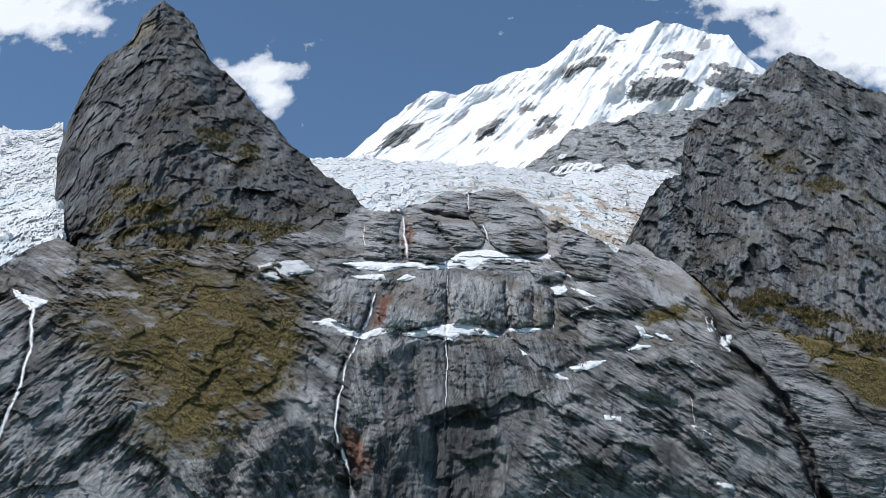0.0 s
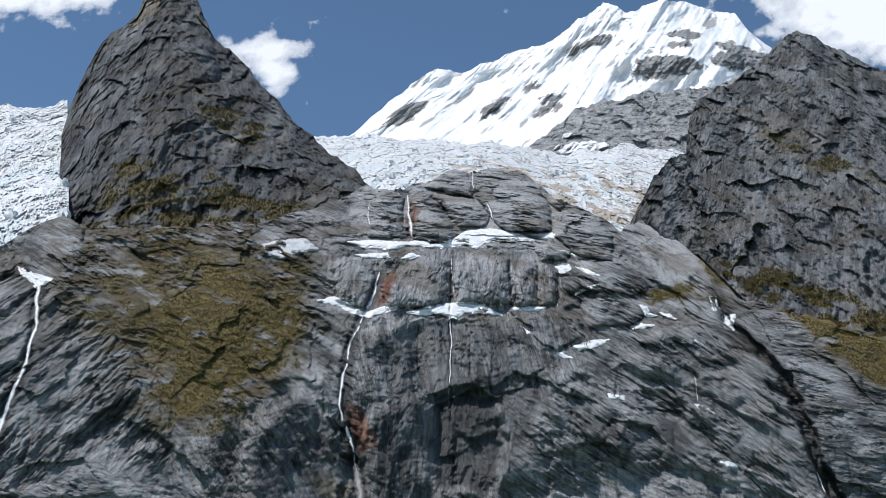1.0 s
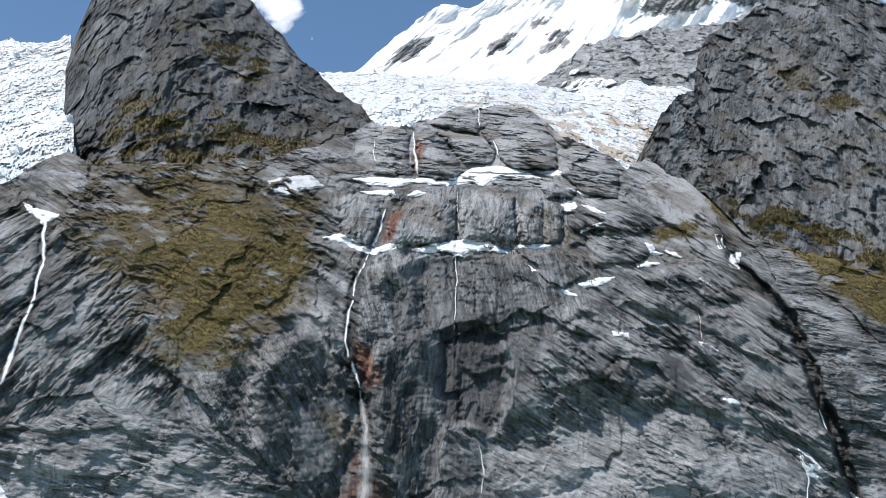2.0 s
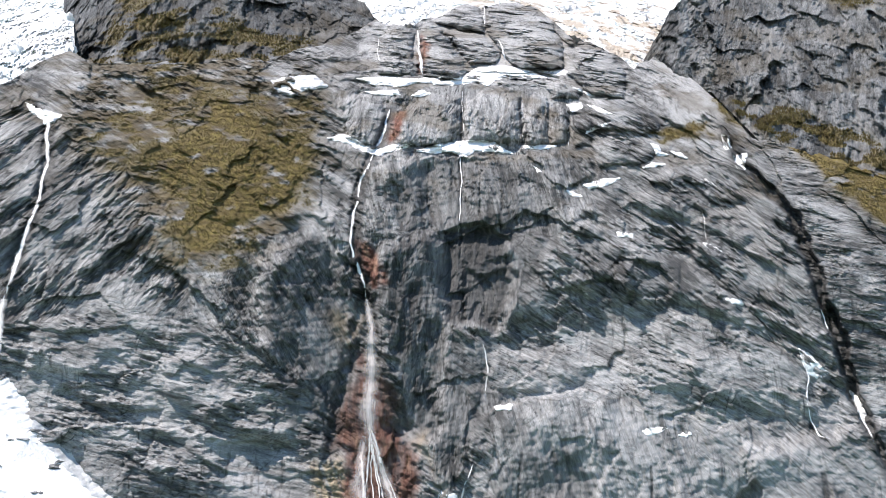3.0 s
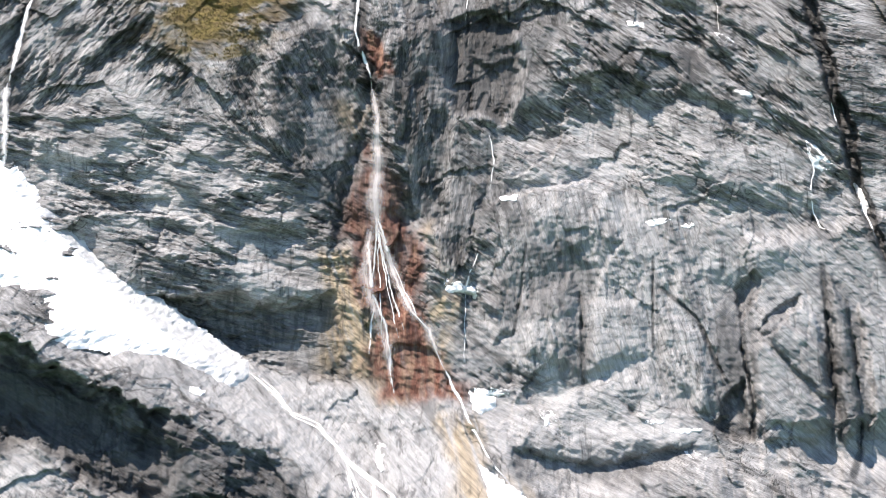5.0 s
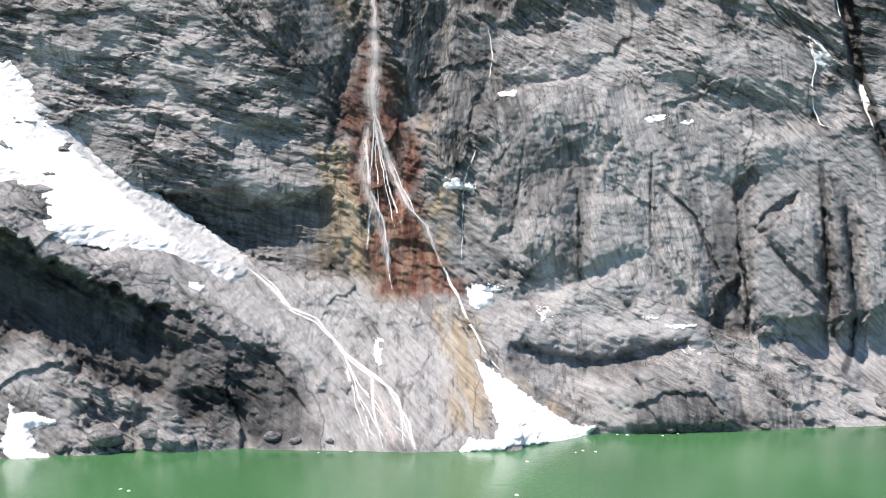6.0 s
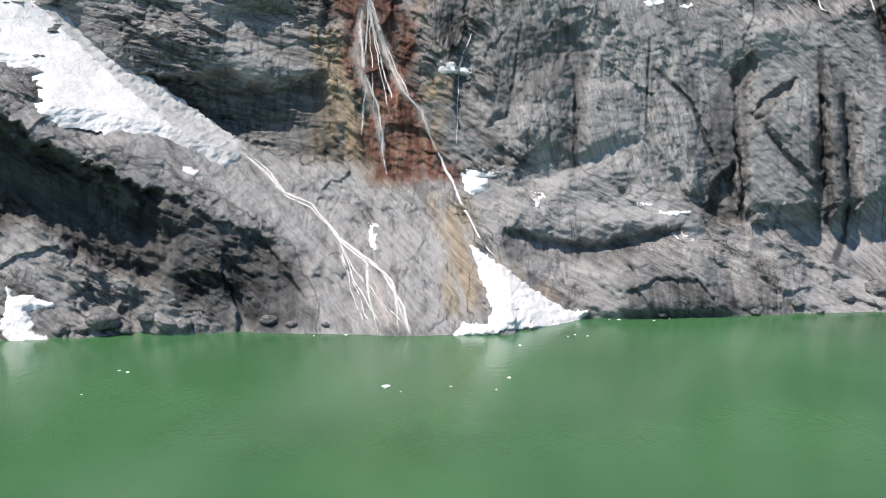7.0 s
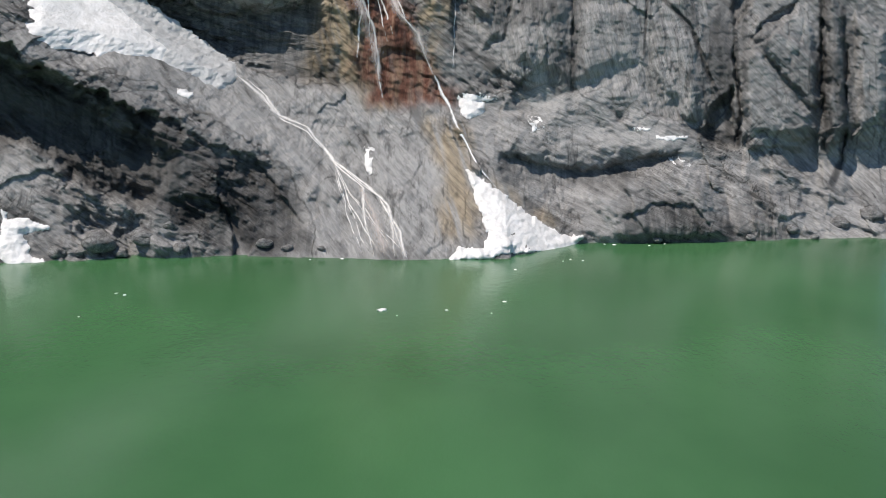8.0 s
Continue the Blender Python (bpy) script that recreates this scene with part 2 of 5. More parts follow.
# roofs: a line under which the rock is cut back, metres, and how far down that reaches
ROOFS = [
    ([(-2.4, 242.3), (14.8, 252.1), (25.7, 257.4), (35.0, 258.6), (48.0, 269.8), (62.1, 267.6), (78.8, 257.2), (87.6, 250.2)], 5, 18),
    ([(87.7, 228.6), (98.8, 240.4), (111.7, 239.9), (124.0, 234.7), (131.7, 223.7)], 4, 14),
    ([(97.1, 281.1), (115.3, 268.6), (130.0, 256.0), (145.0, 247.5)], 3, 9),
    ([(-104.3, 135.4), (-99.4, 136.3), (-85.2, 137.6), (-70.7, 135.8)], 3, 8),
    ([(-151.8, 103.8), (-128.9, 104.7), (-111.7, 101.3), (-97.7, 96.2), (-81.0, 101.3), (-51.7, 106.7)], 6, 20),
    ([(110.2, 151.5), (129.1, 155.9), (144.3, 162.4), (157.6, 154.3)], 3, 8),
    ([(-182.3, 161.7), (-165.3, 163.0), (-154.3, 158.5)], 3, 8),
]
ROOFS += [
    ([(28.2, 37.3), (42.7, 34.0), (61.5, 29.6), (80.2, 29.4), (94.0, 33.6), (119.9, 37.3)], 5, 14),
    ([(-205.0, 96.0), (-180.6, 87.2), (-170.2, 83.0), (-159.9, 74.8), (-144.6, 68.2), (-126.7, 61.6), (-112.0, 53.6)], 24, 45),
    ([(-120.0, 56.6), (-106.4, 53.9), (-93.4, 44.4), (-74.7, 39.2), (-64.0, 23.4), (-51.5, 10.1)], 5, 14),
]
ROOFS += [
    ([(82.4, 9.2), (106.8, 16.3), (119.9, 14.5), (130.9, 3.6)], 3, 14),
    ([(-61.7, 365.8), (-44.2, 365.8), (-19.6, 367.0), (9.1, 371.5), (35.1, 378.6), (69.6, 385.7), (88.2, 382.0)], -6, 26),
    ([(-66.6, 311.7), (-53.8, 311.8), (-35.7, 305.1), (-11.4, 304.6), (18.2, 307.7), (44.9, 308.7), (76.2, 315.8)], -6, 30),
    ([(13.7, 146.7), (29.5, 156.1), (46.9, 160.2), (67.5, 164.4), (91.2, 165.4)], -6, 22),
    ([(-183.2, 140.8), (-157.1, 145.7), (-123.2, 142.0), (-96.6, 138.2)], -5, 16),
]
ROOFS += [
    ([(103.8, 290.0), (136.7, 263.4), (160.4, 227.9)], 3, 10),
    ([(113.4, 262.3), (148.8, 237.7), (190.1, 189.3)], 3, 9),
    ([(-184.8, 188.7), (-151.4, 194.1), (-122.6, 175.8), (-94.9, 164.9)], 3, 9),
    ([(-177.6, 160.6), (-153.1, 150.0), (-127.9, 153.1)], 3, 8),
]
# faces turned out of the wall: outline, lean along x, lean with height
TURNED = [
    ([(-91.5, 228.8), (-67.0, 249.7), (-48.7, 230.6), (-41.6, 184.3), (-51.2, 140.3), (-67.2, 134.5), (-85.6, 177.2)], -0.45, 0.05),
    ([(-28.5, 241.1), (-1.9, 253.0), (4.1, 194.8), (-1.7, 141.0), (-23.9, 140.7), (-30.5, 193.7)], -0.25, 0.22),
    ([(155.7, 133.3), (234.3, 149.8), (238.4, 19.7), (169.9, 31.1), (144.3, 42.2)], -0.05, 0.15),
    ([(30.4, 192.4), (63.6, 204.5), (125.7, 213.0), (185.2, 203.5), (196.4, 159.4), (151.4, 152.3), (61.6, 153.8), (29.6, 150.2)], 0.08, -0.2),
]
# grooves: line, half width, depth
GROOVES = [
    ([(147.2, 92.3), (147.3, 72.5), (146.3, 38.6)], 1.2, 6),
    ([(194.7, 122.5), (192.2, 88.0), (189.6, 57.4), (191.3, 37.6)], 1.5, 6),
    ([(204.4, 103.9), (203.0, 79.1), (200.2, 51.0), (201.4, 31.0), (192.8, 21.6)], 1.4, 5),
    ([(185.2, 344.0), (185.3, 316.4), (196.8, 295.6), (208.9, 276.7), (210.2, 250.0), (213.8, 221.5), (219.2, 193.8), (222.0, 168.2), (227.9, 138.9), (234.4, 108.8)], 4.6, 15),
    ([(16.0, 369.4), (13.6, 307.7), (12.2, 259.4), (10.1, 202.0)], 1.0, 2.5),
    ([(51.6, 361.7), (50.4, 320.1)], 0.7, 2),
    ([(-5.0, 302.0), (-6.4, 273.7), (1.4, 247.7)], 0.7, 2),
]
GROOVES += [
    ([(37.1, 291.4), (32.6, 232.9)], 0.5, 1.6),
    ([(24.1, 296.1), (22.0, 232.5)], 0.5, 1.6),
    ([(81.9, 345.9), (78.6, 321.6)], 0.8, 2),
    ([(40.8, 132.0), (37.1, 102.8), (33.6, 87.3)], 0.7, 2),
    ([(67.6, 107.5), (67.5, 85.3), (66.9, 63.6)], 1.1, 3),
    ([(105.4, 126.0), (103.8, 105.5), (101.9, 81.0)], 0.6, 2),
    ([(108.5, 110.0), (124.6, 95.5), (132.6, 72.5), (139.9, 57.6)], 1.0, 2.5),
    ([(-233.1, 331.4), (-218.1, 318.1), (-208.1, 283.1), (-207.4, 253.4), (-210.6, 223.8), (-208.2, 196.8)], 3.5, 3),
    ([(-29.2, 344.3), (-34.4, 311.4), (-42.9, 289.4), (-44.5, 261.9), (-44.8, 240.1), (-38.2, 217.6), (-33.1, 192.8)], 3.0, 3),
]
# slabs that the ice has polished smooth
POLISHED = [
    ([(-116.8, 89.0), (-67.4, 68.3), (-20.0, 55.6), (60.7, 52.2), (125.6, 50.0), (121.3, 37.3), (58.5, 27.9), (31.9, 34.0), (55.0, 3.1), (-39.9, 1.3), (-56.6, 22.8), (-114.4, 60.8), (-146.0, 84.3), (-129.9, 99.3)], 0.78),
    ([(34.0, 145.3), (100.6, 158.4), (150.4, 142.0), (232.3, 134.7), (230.8, 63.1), (216.6, 20.3), (156.0, 41.9), (125.8, 52.6), (88.7, 68.3), (33.5, 62.8), (14.4, 89.7)], 0.55),
]


RUST = [
    [(-38.7, 181.3), (-30.0, 172.6), (-24.2, 160.9), (-12.8, 143.7), (-11.3, 129.5), (-15.2, 107.3), (-6.9, 91.1), (3.8, 70.0), (11.6, 57.3), (-6.7, 56.3), (-27.5, 58.9), (-38.4, 75.4), (-39.1, 96.4), (-45.1, 118.0), (-44.2, 134.7), (-51.0, 134.7), (-48.8, 148.9), (-40.9, 160.6)],
    [(-45.2, 247.0), (-34.5, 240.5), (-25.2, 221.3), (-33.8, 217.8), (-43.0, 230.3)],
    [(-29.1, 341.7), (-19.0, 345.2), (-23.2, 317.0), (-29.6, 314.1)],
    [(-12.0, 442.2), (-5.8, 425.4), (-9.1, 384.9), (-13.5, 384.3)],
]
TURF_1 = [(-216, 411), (-171, 393), (-136, 370), (-115, 360), (-100, 350), (-80, 352), (-67, 345), (-69, 309), (-71, 276), (-73, 256), (-94, 244), (-100, 222), (-128, 214), (-142, 232), (-155, 262), (-185, 288), (-200, 315), (-194, 325), (-172, 331), (-186, 376)]
TURF_CORE = [(-146, 346), (-124, 350), (-100, 333), (-70, 325), (-68, 296), (-72, 262), (-98, 254), (-110, 232), (-128, 230), (-142, 258), (-172, 288), (-165, 302), (-146, 316)]
BROWN = [(-228, 378), (-160, 392), (-108, 400), (-78, 384), (-66, 352), (-72, 300), (-90, 240), (-130, 215), (-160, 255), (-200, 300), (-212, 330)]
TURF_2 = [(186.3, 371.9), (199.7, 376.7), (219.1, 363.3), (243.5, 343.1), (279.1, 309.5), (299.7, 292.7), (288.8, 262.9), (265.4, 269.8), (242.5, 298.1), (224.0, 331.0), (202.0, 345.2), (187.6, 354.9)]
TURF_3 = [(132.8, 336.9), (173.2, 351.0), (173.5, 337.5), (138.6, 329.6)]


def turf(x, z):
    g = np.maximum(0.75 * within(x, z, TURF_1, 22, 13, 3) * smooth(-0.35, 0.25, fbm(x / 14, z / 8, 4, 133)), within(x, z, TURF_2, 8, 5, 4))
    g = np.maximum(g, within(x, z, TURF_CORE, 16, 10, 6))
    return np.maximum(g, within(x, z, TURF_3, 8, 4, 5)) * smooth(-0.5, 0.1, fbm(x / 16, z / 10, 4, 130) + 0.3)


def rock(s, n, seed, rough=1.0, step=1.0):
    """Height and tone of bedded rock; s runs along the beds and n across them, in metres."""
    n = n + 1.6 * fbm(s / 26, n / 15, 3, seed) + 0.35 * fbm(s / 5, n / 4, 2, seed + 3)
    s = s + 2.5 * fbm(s / 20, n / 20, 2, seed + 5)
    h = 0
    for size, metres, k in ((33.0, 4.2, 10), (12.5, 2.3, 14), (4.3, 0.95, 18)):
        q = n / size + 0.6 * fbm(s / (size * 2.6), n / (size * 1.8), 3, seed + k)
        f = q - np.floor(q)
        gate = smooth(-0.15, 0.35, fbm(s / (size * 1.9), n / size, 3, seed + k + 60))
        h = h + step * metres * gate * ((1 - f) * smooth(0.0, 0.1, f) - 0.4)
    seam = 1 - smooth(0.0, 0.055, np.abs(perlin(s / 24, n / 3.4, seed + 30)))
    joint = 1 - smooth(0.0, 0.05, np.abs(perlin(s / 5.5, n / 15, seed + 32))) 
    cracks = np.maximum(seam * smooth(-0.2, 0.3, perlin(s / 30, n / 18, seed + 34)), 0.8 * joint * smooth(0.0, 0.3, perlin(s / 25, n / 25, seed + 36)))
    planes = facets(s / 15, n / 6, seed + 2, 1.0, 0.6, 0.02)
    swell = ridged(s / 62, n / 20, 3, seed + 70, 0.5)
    h = h + min(1.0, 0.1 + rough) * (3.4 * swell + 1.6 * fbm(s / 20, n / 11, 3, seed + 74, 0.6))
    h = h + rough * (1.2 * planes + 0.95 * facets(s / 6.5, n / 2.4, seed + 6, 1.1, 0.9, 0.04) + 0.4 * facets(s / 2.8, n / 1.2, seed + 8, 1.1, 1.0, 0.05) + 0.55 * ridged(s / 13, n / 2.6, 4, seed + 50, 0.6) + 0.2 * fbm(s / 3, n / 2, 3, seed + 54, 0.6) - 0.7 * cracks)
    grain = fbm(s / 22, n / 1.7, 4, seed + 40, 0.65)
    tone = 0.55 * grain + 0.75 * fbm(s / 34, n / 13, 4, seed + 44, 0.6) + 0.3 * planes + 0.3 * swell - 1.5 * cracks
    return h, tone


# provinces of the wall: outline, dip of the beds, roughness, height of the steps, paleness
PROVINCES = [
    (None, -36, 0.9, 0.9, -0.15),
    ([(-229, 195), (-163, 209), (-124, 198), (-78, 172), (-55, 150), (-43, 111), (-58, 66), (-115, 79), (-202, 113)], -14, 1.0, 1.15, 0.15),
    ([(-270, 342), (-218, 322), (-168, 287), (-130, 226), (-119, 198), (-163, 206), (-227, 186)], 56, 0.9, 0.8, -0.1),
    ([(-127, 198), (-121, 223), (-66, 255), (-42, 246), (-40, 191), (-50, 150), (-67, 173)], -60, 0.8, 0.6, -0.1),
]
PROVINCES += [
    ([(-39, 249), (6, 259), (46, 250), (38, 197), (9, 196), (14, 151), (3, 112), (-17, 162)], 84, 0.6, 0.4, -0.15),
    ([(-45, 299), (13, 312), (77, 315), (90, 279), (56, 250), (6, 255), (-36, 250)], -80, 0.45, 0.3, 0.0),
    ([(-66, 357), (-11, 369), (89, 371), (86, 322), (10, 310), (-56, 312)], 84, 0.7, 0.5, 0.25),
    ([(-61, 370), (-46, 474), (43, 541), (86, 507), (142, 428), (127, 370), (11, 378)], -12, 0.8, 0.6, 0.5),
]
PROVINCES += [
    ([(20, 187), (71, 198), (144, 213), (194, 179), (211, 136), (176, 118), (91, 135), (25, 157)], -24, 0.5, 0.7, 0.25),
    ([(22, 157), (71, 164), (133, 148), (135, 47), (32, 70)], -76, 0.36, 0.4, 0.05),
    ([(130, 148), (195, 152), (241, 125), (215, 7), (148, 39), (136, 47)], -44, 0.16, 0.25, -0.15),
    ([(10, 58), (60, 65), (121, 47), (148, 39), (215, 7), (206, -9), (42, -2)], -24, 0.4, 0.6, 0.15),
]
PROVINCES += [
    ([(-225, 102), (-170, 88), (-116, 81), (-58, 68), (5, 60), (18, 30), (14, -9), (-43, -9), (-67, 32), (-116, 63), (-162, 78), (-221, 95)], -42, 0.25, 0.35, 0.25),
    ([(-223, 97), (-162, 78), (-116, 63), (-73, 41), (-50, 14), (-47, -9), (-218, -9)], -32, 0.9, 1.0, -0.15),
    ([(138, 418), (187, 445), (196, 390), (189, 340), (161, 335), (143, 367)], -52, 0.5, 0.3, 0.9),
    ([(204, 343), (358, 347), (254, 104), (226, 140), (212, 215), (209, 273)], -12, 0.6, 0.6, -0.3),
]


def strata(x, z):
    """Height, tone and bedding coordinates (along, across) of the wall's rock."""
    weights = [np.ones(x.shape, np.float32)]
    for k, (outline, dip, rough, step, pale) in enumerate(PROVINCES[1:]):
        m = within(x, z, outline, 9, 6, 700 + k)
        weights = [w * (1 - m) for w in weights] + [m]
    patchy = 0.3 + 1.15 * smooth(-0.4, 0.45, fbm(x / 34, z / 28, 4, 33))
    patchy = patchy * (1 - 0.45 * turf(x, z)) * (1 - 0.4 * within(x, z, RUST[0], 12, 4, 140))
    height, tone, along, across, coarse = (np.zeros(x.shape, np.float32) for k in range(5))
    best = np.zeros(x.shape, np.float32)
    for k, (w, (outline, dip, rough, step, pale)) in enumerate(zip(weights, PROVINCES)):
        on = w > 0.01
        if not on.any():
            continue
        a, px, pz = radians(dip), x[on], z[on]
        s, n = px * math.cos(a) + pz * math.sin(a), -px * math.sin(a) + pz * math.cos(a)
        h, c = rock(s, n, 500 + 90 * k, rough, step)
        height[on] += w[on] * patchy[on] * h
        tone[on] += w[on] * (c + pale)
        coarse[on] += w[on] * rough * patchy[on]
        top = w[on] >= best[on]
        along[on], across[on] = np.where(top, s + 400 * k, along[on]), np.where(top, n, across[on])
        best[on] = np.maximum(best[on], w[on])
    return height, tone, along, across, coarse


def knobs(x, z):
    """How far the rounded bosses stand out of the slope."""
    d = np.zeros(x.shape, np.float32)
    wx, wz = x + 1.6 * fbm(x / 8, z / 8, 3, 790), z + 1.6 * fbm(x / 8, z / 8, 3, 793)
    for outline, metres, radius in BOSSES:
        px, pz = [p[0] for p in outline], [p[1] for p in outline]
        box = (x > min(px) - 5) & (x < max(px) + 5) & (z > min(pz) - 5) & (z < max(pz) + 5)
        if box.any():
            u = np.clip(area(wx[box], wz[box], outline) / radius, 0, 1)
            steep = smooth(260, 320, z[box])
            d[box] = np.maximum(d[box], metres * (steep * np.sqrt(1 - (1 - u) ** 2) + (1 - steep) * np.sin(1.5708 * u)))
    return d


def relief(x, z, fine=1.0, height=None):
    """Metres by which the rock stands proud of the plain slope; fine 0 leaves the broad forms alone."""
    x, z = np.asarray(x, np.float32), np.asarray(z, np.float32)
    d = 4.5 * fbm(x / 75, z / 75, 2, 21)
    if fine < 0:
        return d
    smoothed = (1 - 0.75 * within(x, z, POLISHED[0][0], 30, 4, 30)) * (1 - 0.5 * within(x, z, POLISHED[1][0], 30, 4, 30))
    d = d + 3.6 * smoothed * facets((x + 5 * fbm(x / 22, z / 22, 4, 23)) / 30, (z + 5 * fbm(x / 22, z / 22, 4, 24)) / 42, 9, 0.9, 0.3, 0.0)
    if fine:
        d += (strata(x, z)[0] if height is None else height) * table(z, [(230, 1.0), (310, 1.1), (375, 1.3), (520, 1.5)])
        # joints that run straight up and down
        j = perlin(x / 9 + 0.6 * fbm(x / 40, z / 40, 2, 61), z / 90, 60)
        d -= 0.9 * (1 - smooth(0.0, 0.05, np.abs(j))) * smooth(0.0, 0.35, fbm(x / 60, z / 60, 2, 64))
    d = d + knobs(x, z) * table(z, [(230, 1.0), (310, 1.3), (375, 1.8), (430, 2.6), (520, 3.0)])
    for k, (outline, metres, soft) in enumerate(HOLLOWS):
        d -= metres * within(x, z, outline, soft, min(2.5, soft * 0.4 + 0.5), 70 + k)
    for k, (line, metres, reach) in enumerate(ROOFS):
        lx = [p[0] for p in line]
        wob = 0.5 * min(6.0, reach * 0.2) * fbm(x / 7, z / 30, 3, 110 + k)
        under = table(x, sorted(line)) + wob - z
        ends = smooth(min(lx) - 1, min(lx) + 8, x) * smooth(max(lx) + 1, max(lx) - 8, x)
        d -= metres * ends * smooth(0, 1.2, under) * np.exp(-np.clip(under, 0, 900) / reach)
    for k, (outline, gx, gz) in enumerate(TURNED):
        cx, cz = sum(p[0] for p in outline) / len(outline), sum(p[1] for p in outline) / len(outline)
        d += within(x, z, outline, 30 if gz < 0 else 10, 2.5, 120 + k) * (gx * (x - cx) + gz * (z - cz))
    for k, (line, half, metres) in enumerate(GROOVES):
        off = beside(x + min(1.3 * half, 1.6) * fbm(x / 30, z / 12, 3, 80 + k), z, line, half * 3 + 8) + min(half * 0.7, 1.4) * fbm(x / 7, z / 9, 3, 90 + k)
        fade = (0.35 if half < 3 else 0.85) + (0.65 if half < 3 else 0.15) * smooth(-0.35, 0.25, fbm(x / 14, z / 18, 3, 95 + k))
        lz = [p[1] for p in line]
        up = np.clip((z - min(lz)) / (max(lz) - min(lz)), 0, 1)
        slim = 0.25 + 0.75 * smooth(0.0, 0.3, up) * smooth(1.0, 0.75, up)
        d -= metres * fade * slim * (1 - smooth(half * 0.45, half * 1.15, off / slim))
    return d * smooth(-3, 3.5, z) + 0.5 * fbm(x / 6, z / 3, 3, 99)


def face(x, z, lift=0.0, fine=1.0, height=None):
    """Points of the rock face; lift stands them off it."""
    x, z = np.asarray(x, np.float32), np.asarray(z, np.float32)
    y = depth(x, z)
    far = np.sqrt(x * x + y * y + (z - EYE) ** 2)
    k = 1 - (relief(x, z, fine, height) + lift) / far
    return np.stack([x * k, y * k, EYE + (z - EYE) * k], -1)


# ---- meshes ----
def grid_mesh(name, pts, attrs=None, wrap=False):
    """A sheet of quads through an n x m block of points, with point attributes."""
    n, m = pts.shape[:2]
    me = bpy.data.meshes.new(name)
    me.vertices.add(n * m)
    me.vertices.foreach_set("co", pts.reshape(-1).astype(np.float32))
    i = np.arange(n * m, dtype=np.int32).reshape(n, m)
    quads = np.stack([i[:-1, :-1], i[:-1, 1:], i[1:, 1:], i[1:, :-1]], -1).reshape(-1, 4)
    fill_faces(me, quads)
    for key, value in (attrs or {}).items():
        a = me.attributes.new(key, "FLOAT_COLOR", "POINT")
        a.data.foreach_set("color", np.concatenate([value.reshape(-1, 3), np.ones((n * m, 1))], 1).astype(np.float32).reshape(-1))
    return me


def fill_faces(me, quads):
    k = quads.shape[1]
    me.loops.add(quads.size)
    me.loops.foreach_set("vertex_index", quads.reshape(-1).astype(np.int32))
    me.polygons.add(len(quads))
    me.polygons.foreach_set("loop_start", np.arange(0, quads.size, k, dtype=np.int32))
    me.update(calc_edges=True)
    me.polygons.foreach_set("use_smooth", np.ones(len(quads), bool))
    me.validate()


def part(name, me, material, parent=None, label=""):
    ob = new(name, me)
    me.materials.append(material)
    ob.parent = parent
    if label:
        ob["label"] = label
    return ob


# ---- materials ----
def nodes_of(name):
    mat = bpy.data.materials.new(name)
    mat.use_nodes = True
    return mat, mat.node_tree.nodes, mat.node_tree.links, mat.node_tree.nodes["Principled BSDF"]


def noise_node(nt, links, coord, scale, stretch=(1, 1, 1), detail=5, rough=0.6, turn=(0, 0, 0), kind="FBM"):
    mp = nt.new("ShaderNodeMapping")
    mp.inputs["Scale"].default_value = stretch
    mp.inputs["Rotation"].default_value = [radians(a) for a in turn]
    links.new(coord, mp.inputs[0])
    nz = nt.new("ShaderNodeTexNoise")
    nz.noise_type = kind
    nz.inputs["Scale"].default_value, nz.inputs["Detail"].default_value, nz.inputs["Roughness"].default_value = scale, detail, rough
    links.new(mp.outputs[0], nz.inputs["Vector"])
    return nz.outputs[0]


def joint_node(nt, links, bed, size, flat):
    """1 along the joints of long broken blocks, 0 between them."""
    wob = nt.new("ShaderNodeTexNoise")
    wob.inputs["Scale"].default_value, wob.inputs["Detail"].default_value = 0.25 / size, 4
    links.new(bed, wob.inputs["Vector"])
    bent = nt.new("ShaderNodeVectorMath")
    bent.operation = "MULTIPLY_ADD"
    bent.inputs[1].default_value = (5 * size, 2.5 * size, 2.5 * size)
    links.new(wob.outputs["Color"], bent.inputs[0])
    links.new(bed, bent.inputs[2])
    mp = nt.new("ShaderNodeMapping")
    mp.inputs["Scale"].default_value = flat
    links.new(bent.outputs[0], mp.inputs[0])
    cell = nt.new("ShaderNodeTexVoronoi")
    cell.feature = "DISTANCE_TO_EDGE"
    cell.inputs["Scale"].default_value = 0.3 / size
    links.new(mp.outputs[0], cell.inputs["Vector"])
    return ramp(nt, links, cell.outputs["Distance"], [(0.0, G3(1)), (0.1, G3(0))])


def ramp(nt, links, value, stops):
    r = nt.new("ShaderNodeValToRGB")
    while len(r.color_ramp.elements) < len(stops):
        r.color_ramp.elements.new(0.5)
    for e, (p, c) in zip(r.color_ramp.elements, stops):
        e.position, e.color = p, (*c, 1) if len(c) == 3 else c
    links.new(value, r.inputs[0])
    return r.outputs[0]


def mix(nt, links, fac, a, b, mode="MIX"):
    m = nt.new("ShaderNodeMix")
    m.data_type, m.blend_type = "RGBA", mode
    for socket, value in ((m.inputs[0], fac), (m.inputs[6], a), (m.inputs[7], b)):
        if isinstance(value, (int, float)):
            socket.default_value = value
        elif isinstance(value, tuple):
            socket.default_value = (*value, 1)
        else:
            links.new(value, socket)
    return m.outputs[2]


